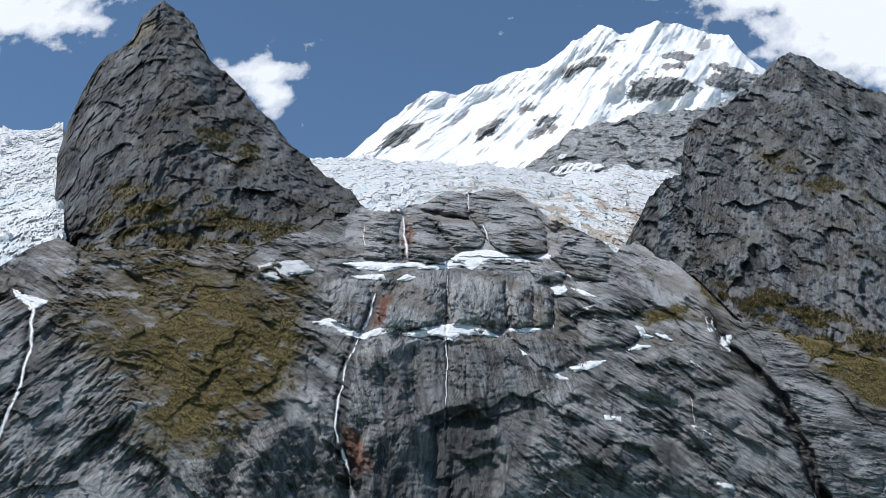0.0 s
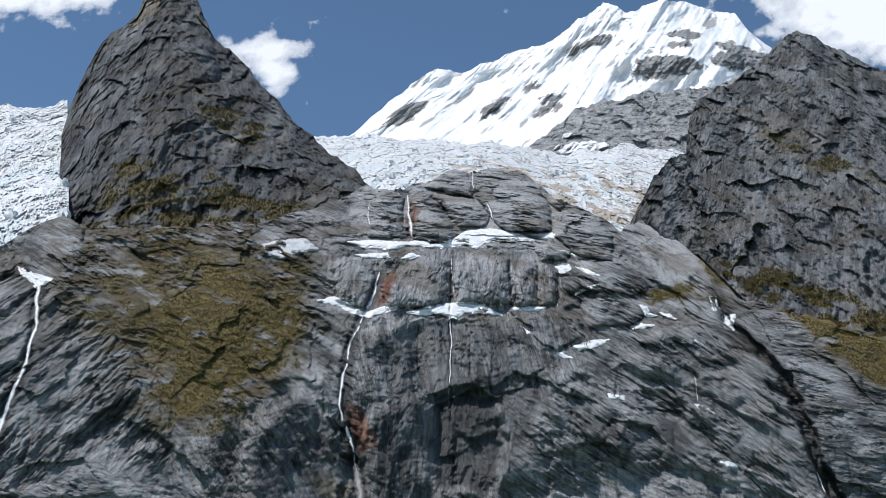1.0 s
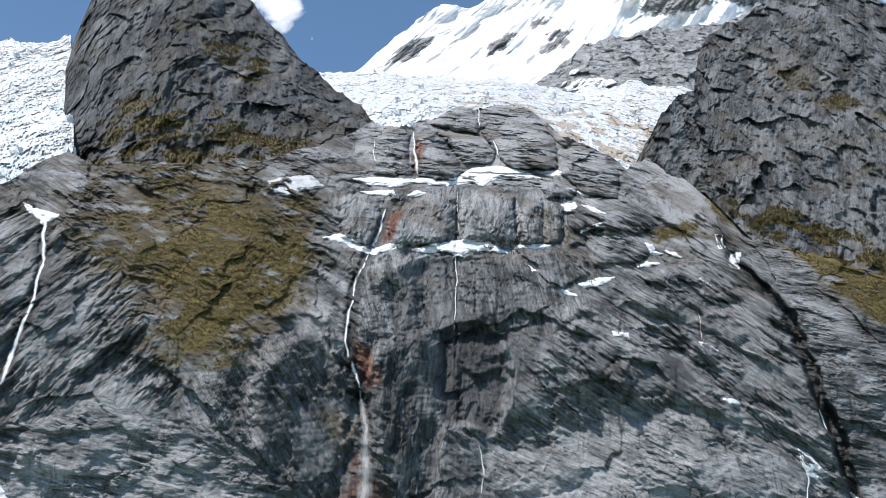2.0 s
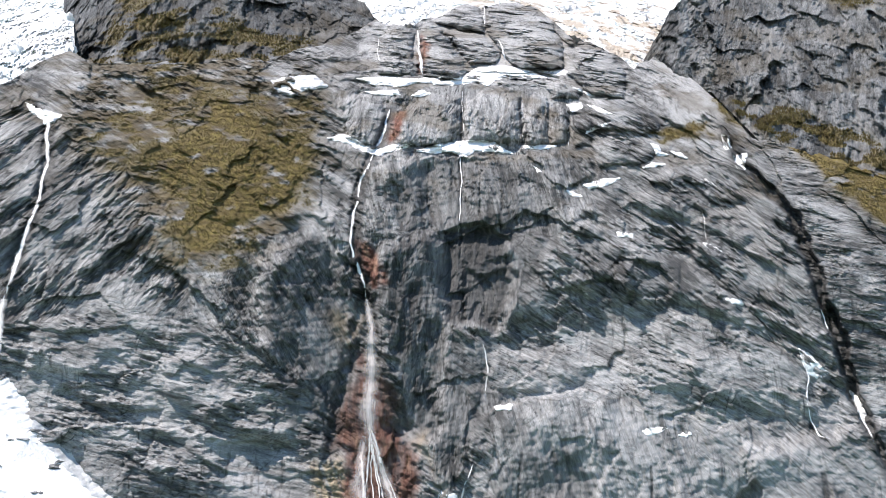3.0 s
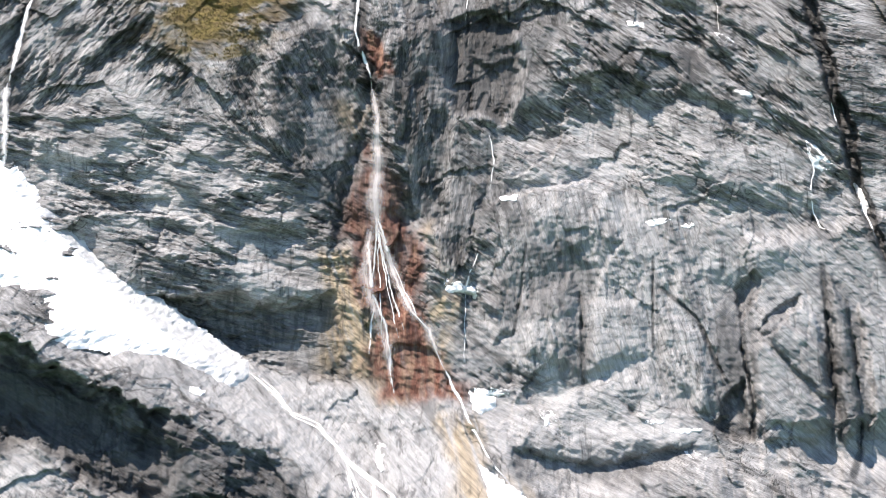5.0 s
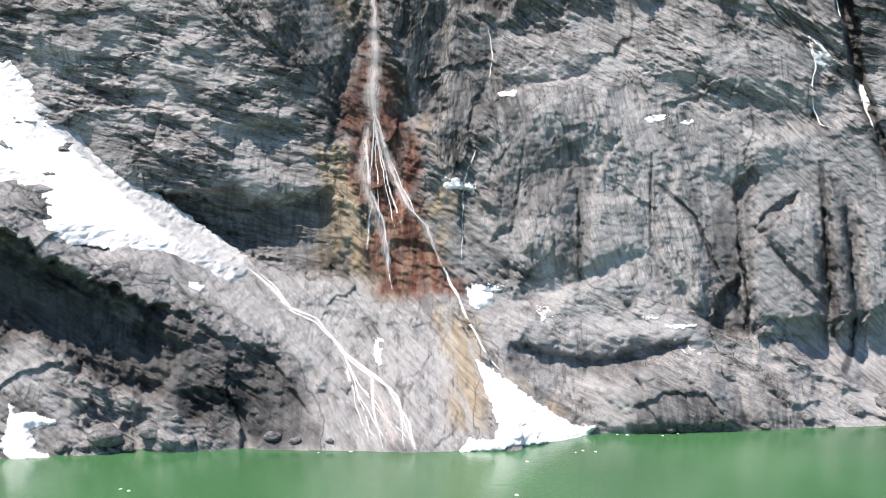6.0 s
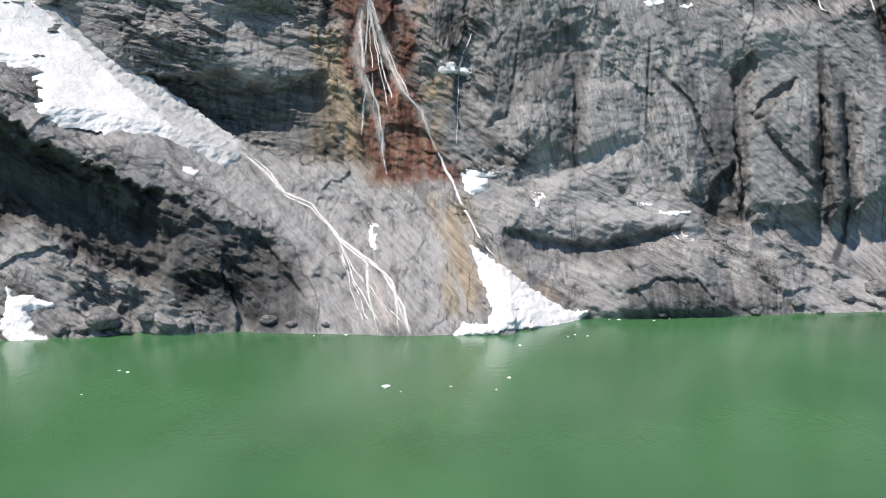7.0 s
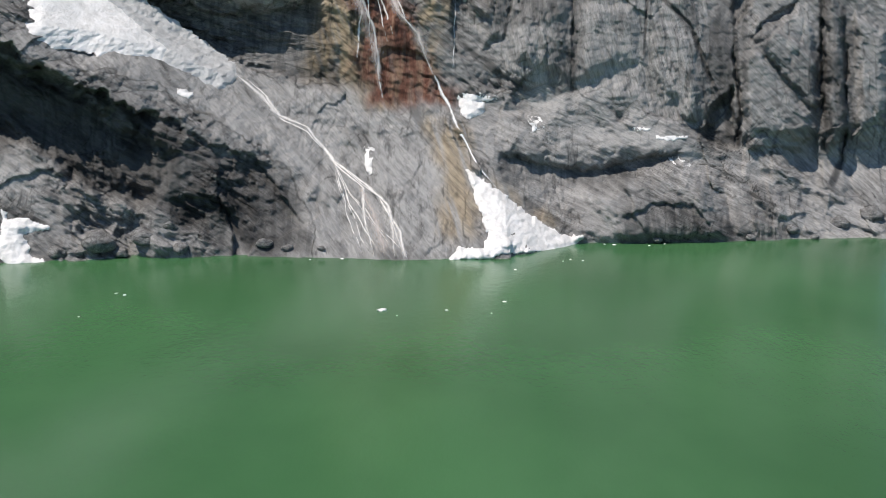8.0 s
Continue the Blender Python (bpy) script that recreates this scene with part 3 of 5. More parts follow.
def calc(nt, links, op, a, b=0.0, clamp=False):
    m = nt.new("ShaderNodeMath")
    m.operation, m.use_clamp = op, clamp
    for socket, value in zip(m.inputs, (a, b)):
        if isinstance(value, (int, float)):
            socket.default_value = value
        else:
            links.new(value, socket)
    return m.outputs[0]


def channels(nt, links, key):
    a = nt.new("ShaderNodeAttribute")
    a.attribute_name = key
    s = nt.new("ShaderNodeSeparateColor")
    links.new(a.outputs["Color"], s.inputs[0])
    return s.outputs


def bump(nt, links, bsdf, height, strength, distance):
    b = nt.new("ShaderNodeBump")
    b.inputs["Strength"].default_value, b.inputs["Distance"].default_value = strength, distance
    links.new(height, b.inputs["Height"])
    links.new(b.outputs[0], bsdf.inputs["Normal"])


G3 = lambda v, warm=0.0: (v * (1 + warm), v, v * (1 - warm))


def rock_material(name, dark, light, grow, size=1.0, streaks=0.6, bedded=True):
    """Bedded grey rock; tone holds its paleness, bed its bedding coordinates, stain rust, ochre and wetness with
    painted shade, growth turf, bleached rock and lichen.
    """
    mat, nt, links, bsdf = nodes_of(name)
    co = nt.new("ShaderNodeTexCoord").outputs["Object"]
    bed = co
    if bedded:
        a = nt.new("ShaderNodeAttribute")
        a.attribute_name = "bed"
        bed = a.outputs["Vector"]
    flat = (0.16, 1, 1) if bedded else (0.5, 0.8, 1)
    tone, stain_shade, growth = channels(nt, links, "tone"), channels(nt, links, "stain_shade"), channels(nt, links, "growth")
    beds = noise_node(nt, links, bed, 0.5 / size, flat, 8, 0.7)
    grain = noise_node(nt, links, bed, 1.4 / size, (0.35, 1, 1), 6, 0.78)
    broad = noise_node(nt, links, co, 0.02 / size, detail=6)
    lively = calc(nt, links, "SUBTRACT", 0.95, calc(nt, links, "MULTIPLY", tone[1], 0.4))
    shade = calc(nt, links, "ADD", calc(nt, links, "MULTIPLY", calc(nt, links, "SUBTRACT", beds, 0.5), lively), calc(nt, links, "MULTIPLY", calc(nt, links, "SUBTRACT", broad, 0.5), 0.4))
    shade = calc(nt, links, "ADD", shade, 0.5)
    shade = calc(nt, links, "ADD", shade, calc(nt, links, "MULTIPLY", tone[0], 0.2))
    middle = tuple(0.45 * a + 0.55 * b for a, b in zip(dark, light))
    base = ramp(nt, links, shade, [(0.3, dark), (0.48, middle), (0.66, light)])
    base = mix(nt, links, calc(nt, links, "SUBTRACT", lively, 0.15), base, ramp(nt, links, grain, [(0.38, G3(0.42)), (0.6, G3(1.35))]), "MULTIPLY")
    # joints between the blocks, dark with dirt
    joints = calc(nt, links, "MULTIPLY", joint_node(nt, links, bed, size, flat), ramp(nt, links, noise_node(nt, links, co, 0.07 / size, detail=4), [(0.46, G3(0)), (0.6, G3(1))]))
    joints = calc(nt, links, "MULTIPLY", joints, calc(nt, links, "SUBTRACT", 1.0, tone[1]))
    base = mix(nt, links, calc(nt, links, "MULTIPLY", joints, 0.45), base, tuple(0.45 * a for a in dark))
    # seepage that runs straight down
    run = noise_node(nt, links, co, 0.33 / size, (1, 0.3, 0.05), 5, 0.65)
    zone = noise_node(nt, links, co, 0.022 / size, detail=3)
    seep = calc(nt, links, "MULTIPLY", ramp(nt, links, run, [(0.52, G3(0)), (0.66, G3(1))]), ramp(nt, links, zone, [(0.44, G3(0)), (0.58, G3(1))]))
    seep = calc(nt, links, "MULTIPLY", seep, streaks)
    base = mix(nt, links, growth[1], base, mix(nt, links, 0.7, base, ramp(nt, links, beds, [(0.3, G3(0.25, -0.01)), (0.66, G3(0.42, -0.01))])))
    base = mix(nt, links, stain_shade[1], base, ramp(nt, links, beds, [(0.36, (0.17, 0.13, 0.085)), (0.62, (0.44, 0.36, 0.25))]))
    base = mix(nt, links, stain_shade[0], base, ramp(nt, links, noise_node(nt, links, co, 0.3, (1, 0.5, 0.25), 6, 0.7), [(0.3, (0.045, 0.018, 0.014)), (0.5, (0.15, 0.066, 0.047)), (0.7, (0.33, 0.2, 0.14))]))
    # seepage and the shade painted into recesses darken the rock alike
    wet_or_shade = calc(nt, links, "MAXIMUM", stain_shade[2], seep)
    base = mix(nt, links, wet_or_shade, base, mix(nt, links, 0.85, base, (0.016, 0.017, 0.018)))
    base = mix(nt, links, growth[2], base, ramp(nt, links, grain, [(0.3, (0.05, 0.035, 0.018)), (0.7, (0.11, 0.08, 0.035))]))
    base = mix(nt, links, growth[0], base, ramp(nt, links, noise_node(nt, links, co, 0.25, detail=6, rough=0.7), [(0.3, grow[0]), (0.52, grow[1]), (0.72, grow[2])]))
    links.new(base, bsdf.inputs["Base Color"])
    links.new(calc(nt, links, "SUBTRACT", 0.85, calc(nt, links, "MULTIPLY", wet_or_shade, 0.4)), bsdf.inputs["Roughness"])
    bsdf.inputs["Specular IOR Level"].default_value = 0.3
    fine = noise_node(nt, links, bed, 0.7 / size, (0.3, 1, 1), 7, 0.7, kind="RIDGED_MULTIFRACTAL")
    soft = noise_node(nt, links, bed, 1.0 / size, (0.3, 1, 1), 8, 0.72)
    height = calc(nt, links, "MULTIPLY", calc(nt, links, "ADD", soft, calc(nt, links, "MULTIPLY", fine, 0.3)), lively)
    bump(nt, links, bsdf, calc(nt, links, "SUBTRACT", height, calc(nt, links, "MULTIPLY", joints, 0.3)), 1.0, 1.5 * size)
    return mat


TURF = ((0.075, 0.053, 0.024), (0.135, 0.1, 0.034), (0.2, 0.16, 0.05))
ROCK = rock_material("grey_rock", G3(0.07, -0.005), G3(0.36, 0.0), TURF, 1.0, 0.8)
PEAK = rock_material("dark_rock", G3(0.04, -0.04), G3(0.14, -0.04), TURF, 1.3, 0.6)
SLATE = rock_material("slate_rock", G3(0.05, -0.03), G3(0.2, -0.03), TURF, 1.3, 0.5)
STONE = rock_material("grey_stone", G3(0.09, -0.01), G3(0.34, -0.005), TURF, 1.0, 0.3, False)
# paler than the near rock: distance haze is put into its colour
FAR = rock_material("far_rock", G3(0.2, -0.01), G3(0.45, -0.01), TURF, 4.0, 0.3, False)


def snow_material(name, light, shade, rock=None, blue=0.0, dirt=None):
    """Snow or ice; the attribute cover holds bare rock, blue ice and dirt."""
    mat, nt, links, bsdf = nodes_of(name)
    co = nt.new("ShaderNodeTexCoord").outputs["Object"]
    a = noise_node(nt, links, co, 0.2, detail=8, rough=0.7)
    base = ramp(nt, links, a, [(0.36, shade), (0.6, light)])
    cover = channels(nt, links, "cover")
    base = mix(nt, links, cover[1], base, (0.42, 0.6, 0.66))
    base = mix(nt, links, cover[2], base, ramp(nt, links, a, [(0.3, (0.25, 0.2, 0.15)), (0.7, (0.5, 0.43, 0.34))]))
    if rock:
        g = noise_node(nt, links, co, 0.03, (1, 1, 0.5), 7, 0.7)
        base = mix(nt, links, cover[0], base, ramp(nt, links, g, [(0.3, rock[0]), (0.7, rock[1])]))
    links.new(base, bsdf.inputs["Base Color"])
    bsdf.inputs["Roughness"].default_value = 0.6
    bump(nt, links, bsdf, noise_node(nt, links, co, 0.7, detail=7), 0.7, 0.8)
    return mat


SNOW = snow_material("old_snow", (0.86, 0.86, 0.87), (0.66, 0.66, 0.66))
GREY_SNOW = snow_material("grey_snow", (0.56, 0.57, 0.58), (0.38, 0.39, 0.4))
ICE = snow_material("glacier_ice", (0.78, 0.785, 0.79), (0.46, 0.48, 0.49))
FIRN = snow_material("firn", (0.9, 0.9, 0.9), (0.8, 0.81, 0.83), ((0.12, 0.11, 0.11), (0.30, 0.28, 0.26)))


def water_material():
    mat, nt, links, bsdf = nodes_of("glacial_lake")
    co = nt.new("ShaderNodeTexCoord").outputs["Object"]
    a = noise_node(nt, links, co, 0.012, (1, 0.6, 1), 4, 0.5)
    links.new(ramp(nt, links, a, [(0.35, (0.036, 0.12, 0.047)), (0.65, (0.058, 0.17, 0.07))]), bsdf.inputs["Base Color"])
    bsdf.inputs["Roughness"].default_value = 0.2
    bsdf.inputs["Specular IOR Level"].default_value = 0.4
    bump(nt, links, bsdf, noise_node(nt, links, co, 0.45, (1, 0.6, 1), 4, 0.6), 0.25, 0.3)
    return mat


def foam_material(name, colour, low, high):
    """Falling water: threads of foam with gaps between them."""
    mat, nt, links, bsdf = nodes_of(name)
    co = nt.new("ShaderNodeTexCoord").outputs["Object"]
    n = noise_node(nt, links, co, 1.2, (1, 0.3, 0.09), 5, 0.7)
    n2 = noise_node(nt, links, co, 0.5, (1, 0.5, 0.4), 4, 0.6)
    bsdf.inputs["Base Color"].default_value = (*colour, 1)
    bsdf.inputs["Roughness"].default_value = 0.5
    edge = channels(nt, links, "cover")
    v = calc(nt, links, "ADD", calc(nt, links, "ADD", calc(nt, links, "MULTIPLY", n, 0.7), calc(nt, links, "MULTIPLY", n2, 0.5)), calc(nt, links, "MULTIPLY", edge[0], 0.6))
    thick = calc(nt, links, "DIVIDE", calc(nt, links, "SUBTRACT", v, low), high - low, True)
    links.new(thick, bsdf.inputs["Alpha"])
    return mat


WATER = water_material()
FOAM = foam_material("white_water", (0.78, 0.79, 0.8), 0.66, 1.15)
MIST = foam_material("falling_spray", (0.62, 0.59, 0.58), 0.55, 1.75)
THREAD = foam_material("water_threads", (0.76, 0.75, 0.74), 0.55, 1.3)
VEIL = foam_material("thin_veil", (0.62, 0.57, 0.55), 0.72, 1.75)

def grass_material():
    mat, nt, links, bsdf = nodes_of("tussock")
    geo = nt.new("ShaderNodeNewGeometry")
    co = nt.new("ShaderNodeTexCoord").outputs["Object"]
    a = mix(nt, links, 0.5, geo.outputs["Random Per Island"], noise_node(nt, links, co, 0.05))
    links.new(ramp(nt, links, a, [(0.25, TURF[0]), (0.5, TURF[1]), (0.85, TURF[2])]), bsdf.inputs["Base Color"])
    bsdf.inputs["Roughness"].default_value = 0.9
    return mat


GRASS = grass_material()


def tuft_mesh(name, root, size, r):
    n, verts = len(root), []
    for blade in range(5):
        a = r.uniform(0, 2 * np.pi, n)
        h, w = size * r.uniform(0.4, 1.1, n), size * r.uniform(0.2, 0.45, n)
        side = np.stack([np.cos(a), np.sin(a), np.zeros(n)], -1) * w[:, None]
        lean = np.stack([r.uniform(-0.35, 0.35, n), r.uniform(-0.5, 0.1, n), np.ones(n)], -1) * h[:, None]
        verts.append(np.stack([root - side, root + side, root + lean], 1))
    v = np.concatenate(verts).reshape(-1, 3)
    me = bpy.data.meshes.new(name)
    me.vertices.add(len(v))
    me.vertices.foreach_set("co", v.reshape(-1).astype(np.float32))
    fill_faces(me, np.arange(len(v), dtype=np.int32).reshape(-1, 3))
    return me

# ---- lake ----
xs, ys = np.meshgrid(np.linspace(-700, 700, 40), np.linspace(-260, 620, 40), indexing="xy")
lake = part("lake", grid_mesh("lake", np.stack([xs, ys, np.zeros_like(xs)], -1)), WATER)
tagged(lake, "milky green glacial lake with faint ripples", "lake", kind="structure")


def build_ground():
    """Valley floor under the lake, and unseen banks added to keep bounced light grey."""
    x, y = np.meshgrid(np.linspace(-3000, 3000, 220), np.linspace(-3000, 1800, 200), indexing="xy")
    out = np.maximum(np.abs(x) - 520, np.maximum(-140 - y, y - 900))
    z = np.where(out > 0, np.minimum(out * 0.45, 60) + 0.03 * np.clip(out, 0, 900) - 8, -8) + 6 * fbm(x / 120, y / 120, 4, 700) * smooth(0, 100, out)
    zero = np.zeros_like(z)
    green = 0.7 * smooth(-0.1, 0.3, fbm(x / 200, y / 200, 4, 704)) * smooth(20, 120, out)
    return grid_mesh("ground", np.stack([x, y, z], -1), {"stain_shade": np.stack([zero, zero, zero], -1), "growth": np.stack([green, zero, zero], -1)})


ground = part("ground", build_ground(), STONE)
tagged(ground, "lake bed and unseen grey ground added around the lake", "ground", kind="structure")

# ---- cliff ----
TOP = [(-274, 339), (-249, 352), (-240, 369), (-229, 382), (-212, 373), (-160, 380), (-111, 393), (-80, 412), (-60, 439), (-46, 460), (-35, 455), (-20, 451), (-12, 464), (-1, 470), (12, 493), (24, 505), (35, 495), (45, 509), (63, 520), (81, 506), (91, 482), (101, 448), (112, 447), (130, 432), (138, 412), (161, 432), (179, 396), (200, 341), (287, 305), (320, 285)]
OCHRE = [
    ([(-61.4, 126.2), (-45.4, 129.1), (-36.4, 96.4), (-6.9, 80.5), (-1.6, 107.3), (-7.2, 140.9), (3.9, 107.4), (3.8, 64.8), (-27.4, 57.7), (-59.1, 73.0), (-52.5, 101.7)], 1.0),
    ([(-4.3, 55.4), (6.3, 52.9), (21.5, 34.2), (53.2, 9.3), (45.5, 12.1), (21.2, 27.9), (17.8, 10.2), (6.0, 10.5), (-1.4, 34.7)], 0.85),
    ([(-53.6, 205.3), (-42.0, 199.5), (-44.5, 187.2), (-53.0, 190.0)], 0.8),
]
# seepage, and shade painted into recesses and under overhangs: outline and strength
WET_OR_SHADE = [(HOLLOWS[0][0], 1.0), (HOLLOWS[1][0], 0.7), (HOLLOWS[2][0], 0.8), (HOLLOWS[4][0], 1.0), (HOLLOWS[5][0], 0.65), (HOLLOWS[6][0], 0.6), (HOLLOWS[9][0], 0.7), (HOLLOWS[14][0], 0.6), (HOLLOWS[15][0], 0.7), (HOLLOWS[3][0], 0.5)]
WET_OR_SHADE += [
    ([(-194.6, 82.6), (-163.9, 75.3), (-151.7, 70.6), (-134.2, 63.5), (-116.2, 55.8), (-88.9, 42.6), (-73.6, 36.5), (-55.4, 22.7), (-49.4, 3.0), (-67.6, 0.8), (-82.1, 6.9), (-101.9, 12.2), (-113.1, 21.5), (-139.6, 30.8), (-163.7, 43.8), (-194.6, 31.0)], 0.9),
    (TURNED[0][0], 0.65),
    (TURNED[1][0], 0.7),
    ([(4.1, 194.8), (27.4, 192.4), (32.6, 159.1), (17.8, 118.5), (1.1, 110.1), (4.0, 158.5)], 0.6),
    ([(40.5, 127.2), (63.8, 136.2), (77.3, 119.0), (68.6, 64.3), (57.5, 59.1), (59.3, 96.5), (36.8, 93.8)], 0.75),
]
WET_OR_SHADE += [
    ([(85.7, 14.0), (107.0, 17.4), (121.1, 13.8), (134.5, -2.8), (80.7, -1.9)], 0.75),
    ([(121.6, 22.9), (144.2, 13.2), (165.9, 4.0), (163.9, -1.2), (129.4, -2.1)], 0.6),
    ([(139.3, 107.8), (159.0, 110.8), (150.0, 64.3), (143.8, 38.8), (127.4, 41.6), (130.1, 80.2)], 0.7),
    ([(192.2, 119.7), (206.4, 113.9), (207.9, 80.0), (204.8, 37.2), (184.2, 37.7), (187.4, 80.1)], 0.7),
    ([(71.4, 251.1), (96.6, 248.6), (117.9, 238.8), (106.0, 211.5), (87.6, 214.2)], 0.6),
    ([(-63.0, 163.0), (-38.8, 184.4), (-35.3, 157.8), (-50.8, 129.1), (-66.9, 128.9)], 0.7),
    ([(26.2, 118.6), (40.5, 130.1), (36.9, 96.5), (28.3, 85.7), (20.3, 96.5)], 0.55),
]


def rock_attrs(x, z, tone, along, across, coarse):
    x, z = x.astype(np.float32), z.astype(np.float32)
    zero = np.zeros(x.shape, np.float32)
    rust, ochre, wet_or_shade = zero.copy(), zero.copy(), zero.copy()
    for k, o in enumerate(RUST):
        rust = np.maximum(rust, within(x, z, o, 9 if k == 0 else 4, 7 if k == 0 else 1.5, 140 + k))
    for k, (o, w) in enumerate(OCHRE):
        ochre = np.maximum(ochre, w * within(x, z, o, 12, 6, 150 + k) * smooth(-0.95, 0.0, fbm((x + 0.4 * z) / 3, z / 30, 3, 155)))
    rust = rust * (0.7 + 0.3 * smooth(-0.5, 0.2, fbm(x / 4, z / 24, 4, 146)))
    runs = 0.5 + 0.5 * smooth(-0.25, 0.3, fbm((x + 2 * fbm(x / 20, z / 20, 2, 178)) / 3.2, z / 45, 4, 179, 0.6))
    for k, (o, w) in enumerate(WET_OR_SHADE):
        wet_or_shade = np.maximum(wet_or_shade, w * np.maximum(runs, w - 0.1) * within(x, z, o, 8, 3, 160 + k))
    # grooves darkened: shade painted into the cuts, water where streams run
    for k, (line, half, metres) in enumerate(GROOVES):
        wet_or_shade = np.maximum(wet_or_shade, 0.85 * (1 - smooth(half * 0.6, half * 1.8, beside(x, z, line, half * 3))))
    bleach = 0.55 * smooth(-0.1, 0.5, fbm(x / 50, z / 35, 4, 170) + 0.1) * smooth(190, 60, z)
    bleach = np.maximum(bleach, 0.8 * within(x, z, POLISHED[0][0], 20, 5, 171) * smooth(-0.5, 0.1, fbm((x + 0.6 * z) / 4, (z - 0.6 * x) / 40, 4, 172) + 0.1))
    bleach = np.maximum(bleach, 0.55 * within(x, z, POLISHED[1][0], 20, 5, 173))
    lichen = 0.45 * smooth(0.1, 0.5, fbm(x / 45, z / 22, 4, 175)) * smooth(240, 330, z)
    lichen = np.maximum(lichen, 0.8 * within(x, z, BROWN, 34, 14, 176) * smooth(-0.5, 0.2, fbm(x / 18, z / 9, 4, 181)))
    lichen = np.maximum(lichen, 0.55 * within(x, z, TURF_2, 40, 14, 182))
    ochre *= smooth(-1.0, -0.1, fbm(x / 12, z / 30, 4, 177))
    return {"stain_shade": np.stack([rust, 0.95 * ochre, wet_or_shade], -1), "growth": np.stack([turf(x, z), bleach, lichen], -1),
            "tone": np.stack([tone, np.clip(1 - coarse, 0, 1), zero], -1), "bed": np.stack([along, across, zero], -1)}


def build_cliff(nu=870, nv=870):
    u, v = np.meshgrid(np.linspace(-1, 1, nu), np.linspace(0, 1, nv), indexing="xy")
    x = u * (215 + 130 * v)
    z = -6 + (table(x, TOP) + 5 * fbm(x / 22, x * 0, 5, 5, 0.6) + 6) * v
    x, z = x.astype(np.float32), z.astype(np.float32)
    height, tone, along, across, coarse = strata(x, z)
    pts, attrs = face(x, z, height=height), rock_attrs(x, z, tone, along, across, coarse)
    # the shelf behind the rim
    last = pts[-1]
    back = np.stack([last + np.array([0, k * 40.0, k * 4.0]) for k in (1, 2, 3)])
    pts = np.concatenate([pts, back])
    attrs = {k: np.concatenate([a, np.repeat(a[-1:], 3, 0)]) for k, a in attrs.items()}
    return grid_mesh("cliff_face", pts, attrs)


cliff = part("cliff_face", build_cliff(), ROCK)
tagged(cliff, "steep grey bedded rock wall with rust stains above the lake", "cliff", kind="structure")


# ---- mountains behind ----
def resample(points, n):
    p = np.array(points, float)
    s = np.concatenate([[0], np.cumsum(np.linalg.norm(np.diff(p[:, [0, 2]], axis=0), axis=1))])
    t = np.linspace(0, s[-1], n)
    return np.stack([np.interp(t, s, p[:, k]) for k in range(3)], -1)


SURFACES = {}


def massif(name, low, high, nu, nv, bend, carve, attrs, jag, material, back=0.0, foot=0.0, side="rock_face", crowd=1.0):
    """A mountain side between a foot line and a crest line, carved by carve(s, v, x, z), with a far side if back."""
    lo, hi = resample(low, nu), resample(high, nu)
    v = (np.linspace(0, 1, nv) ** crowd)[:, None]
    x, z = lo[:, 0] + (hi[:, 0] - lo[:, 0]) * v, lo[:, 2] + (hi[:, 2] - lo[:, 2]) * v
    z = z + jag * fbm(hi[:, 0] / (jag * 6), hi[:, 1] / 90, 5, 200, 0.6) * v ** 14
    if foot:
        z = z + foot * fbm(lo[:, 0] / (foot * 4), lo[:, 1] / 90, 5, 205, 0.6) * (1 - v) ** 14
    y = lo[:, 1] + (hi[:, 1] - lo[:, 1]) * v ** bend
    far = np.sqrt(x * x + y * y + (z - EYE) ** 2)
    d = carve(x, z, v)
    k = 1 - d / far
    pts = np.stack([x * k, y * k, EYE + (z - EYE) * k], -1)
    at = attrs(x, z, v * np.ones_like(x), d)
    if back:
        rows = [pts[-1] + np.array([0, back * q, -back * q * 0.9]) for q in (0.1, 0.35, 1.0)]
        pts = np.concatenate([pts, np.stack(rows)])
        at = {key: np.concatenate([a, np.repeat(a[-1:], 3, 0)]) for key, a in at.items()}
    ob = new(name)
    part(side, grid_mesh(side, pts, at), material, ob)
    SURFACES[name] = (pts, at, x, z)
    return ob


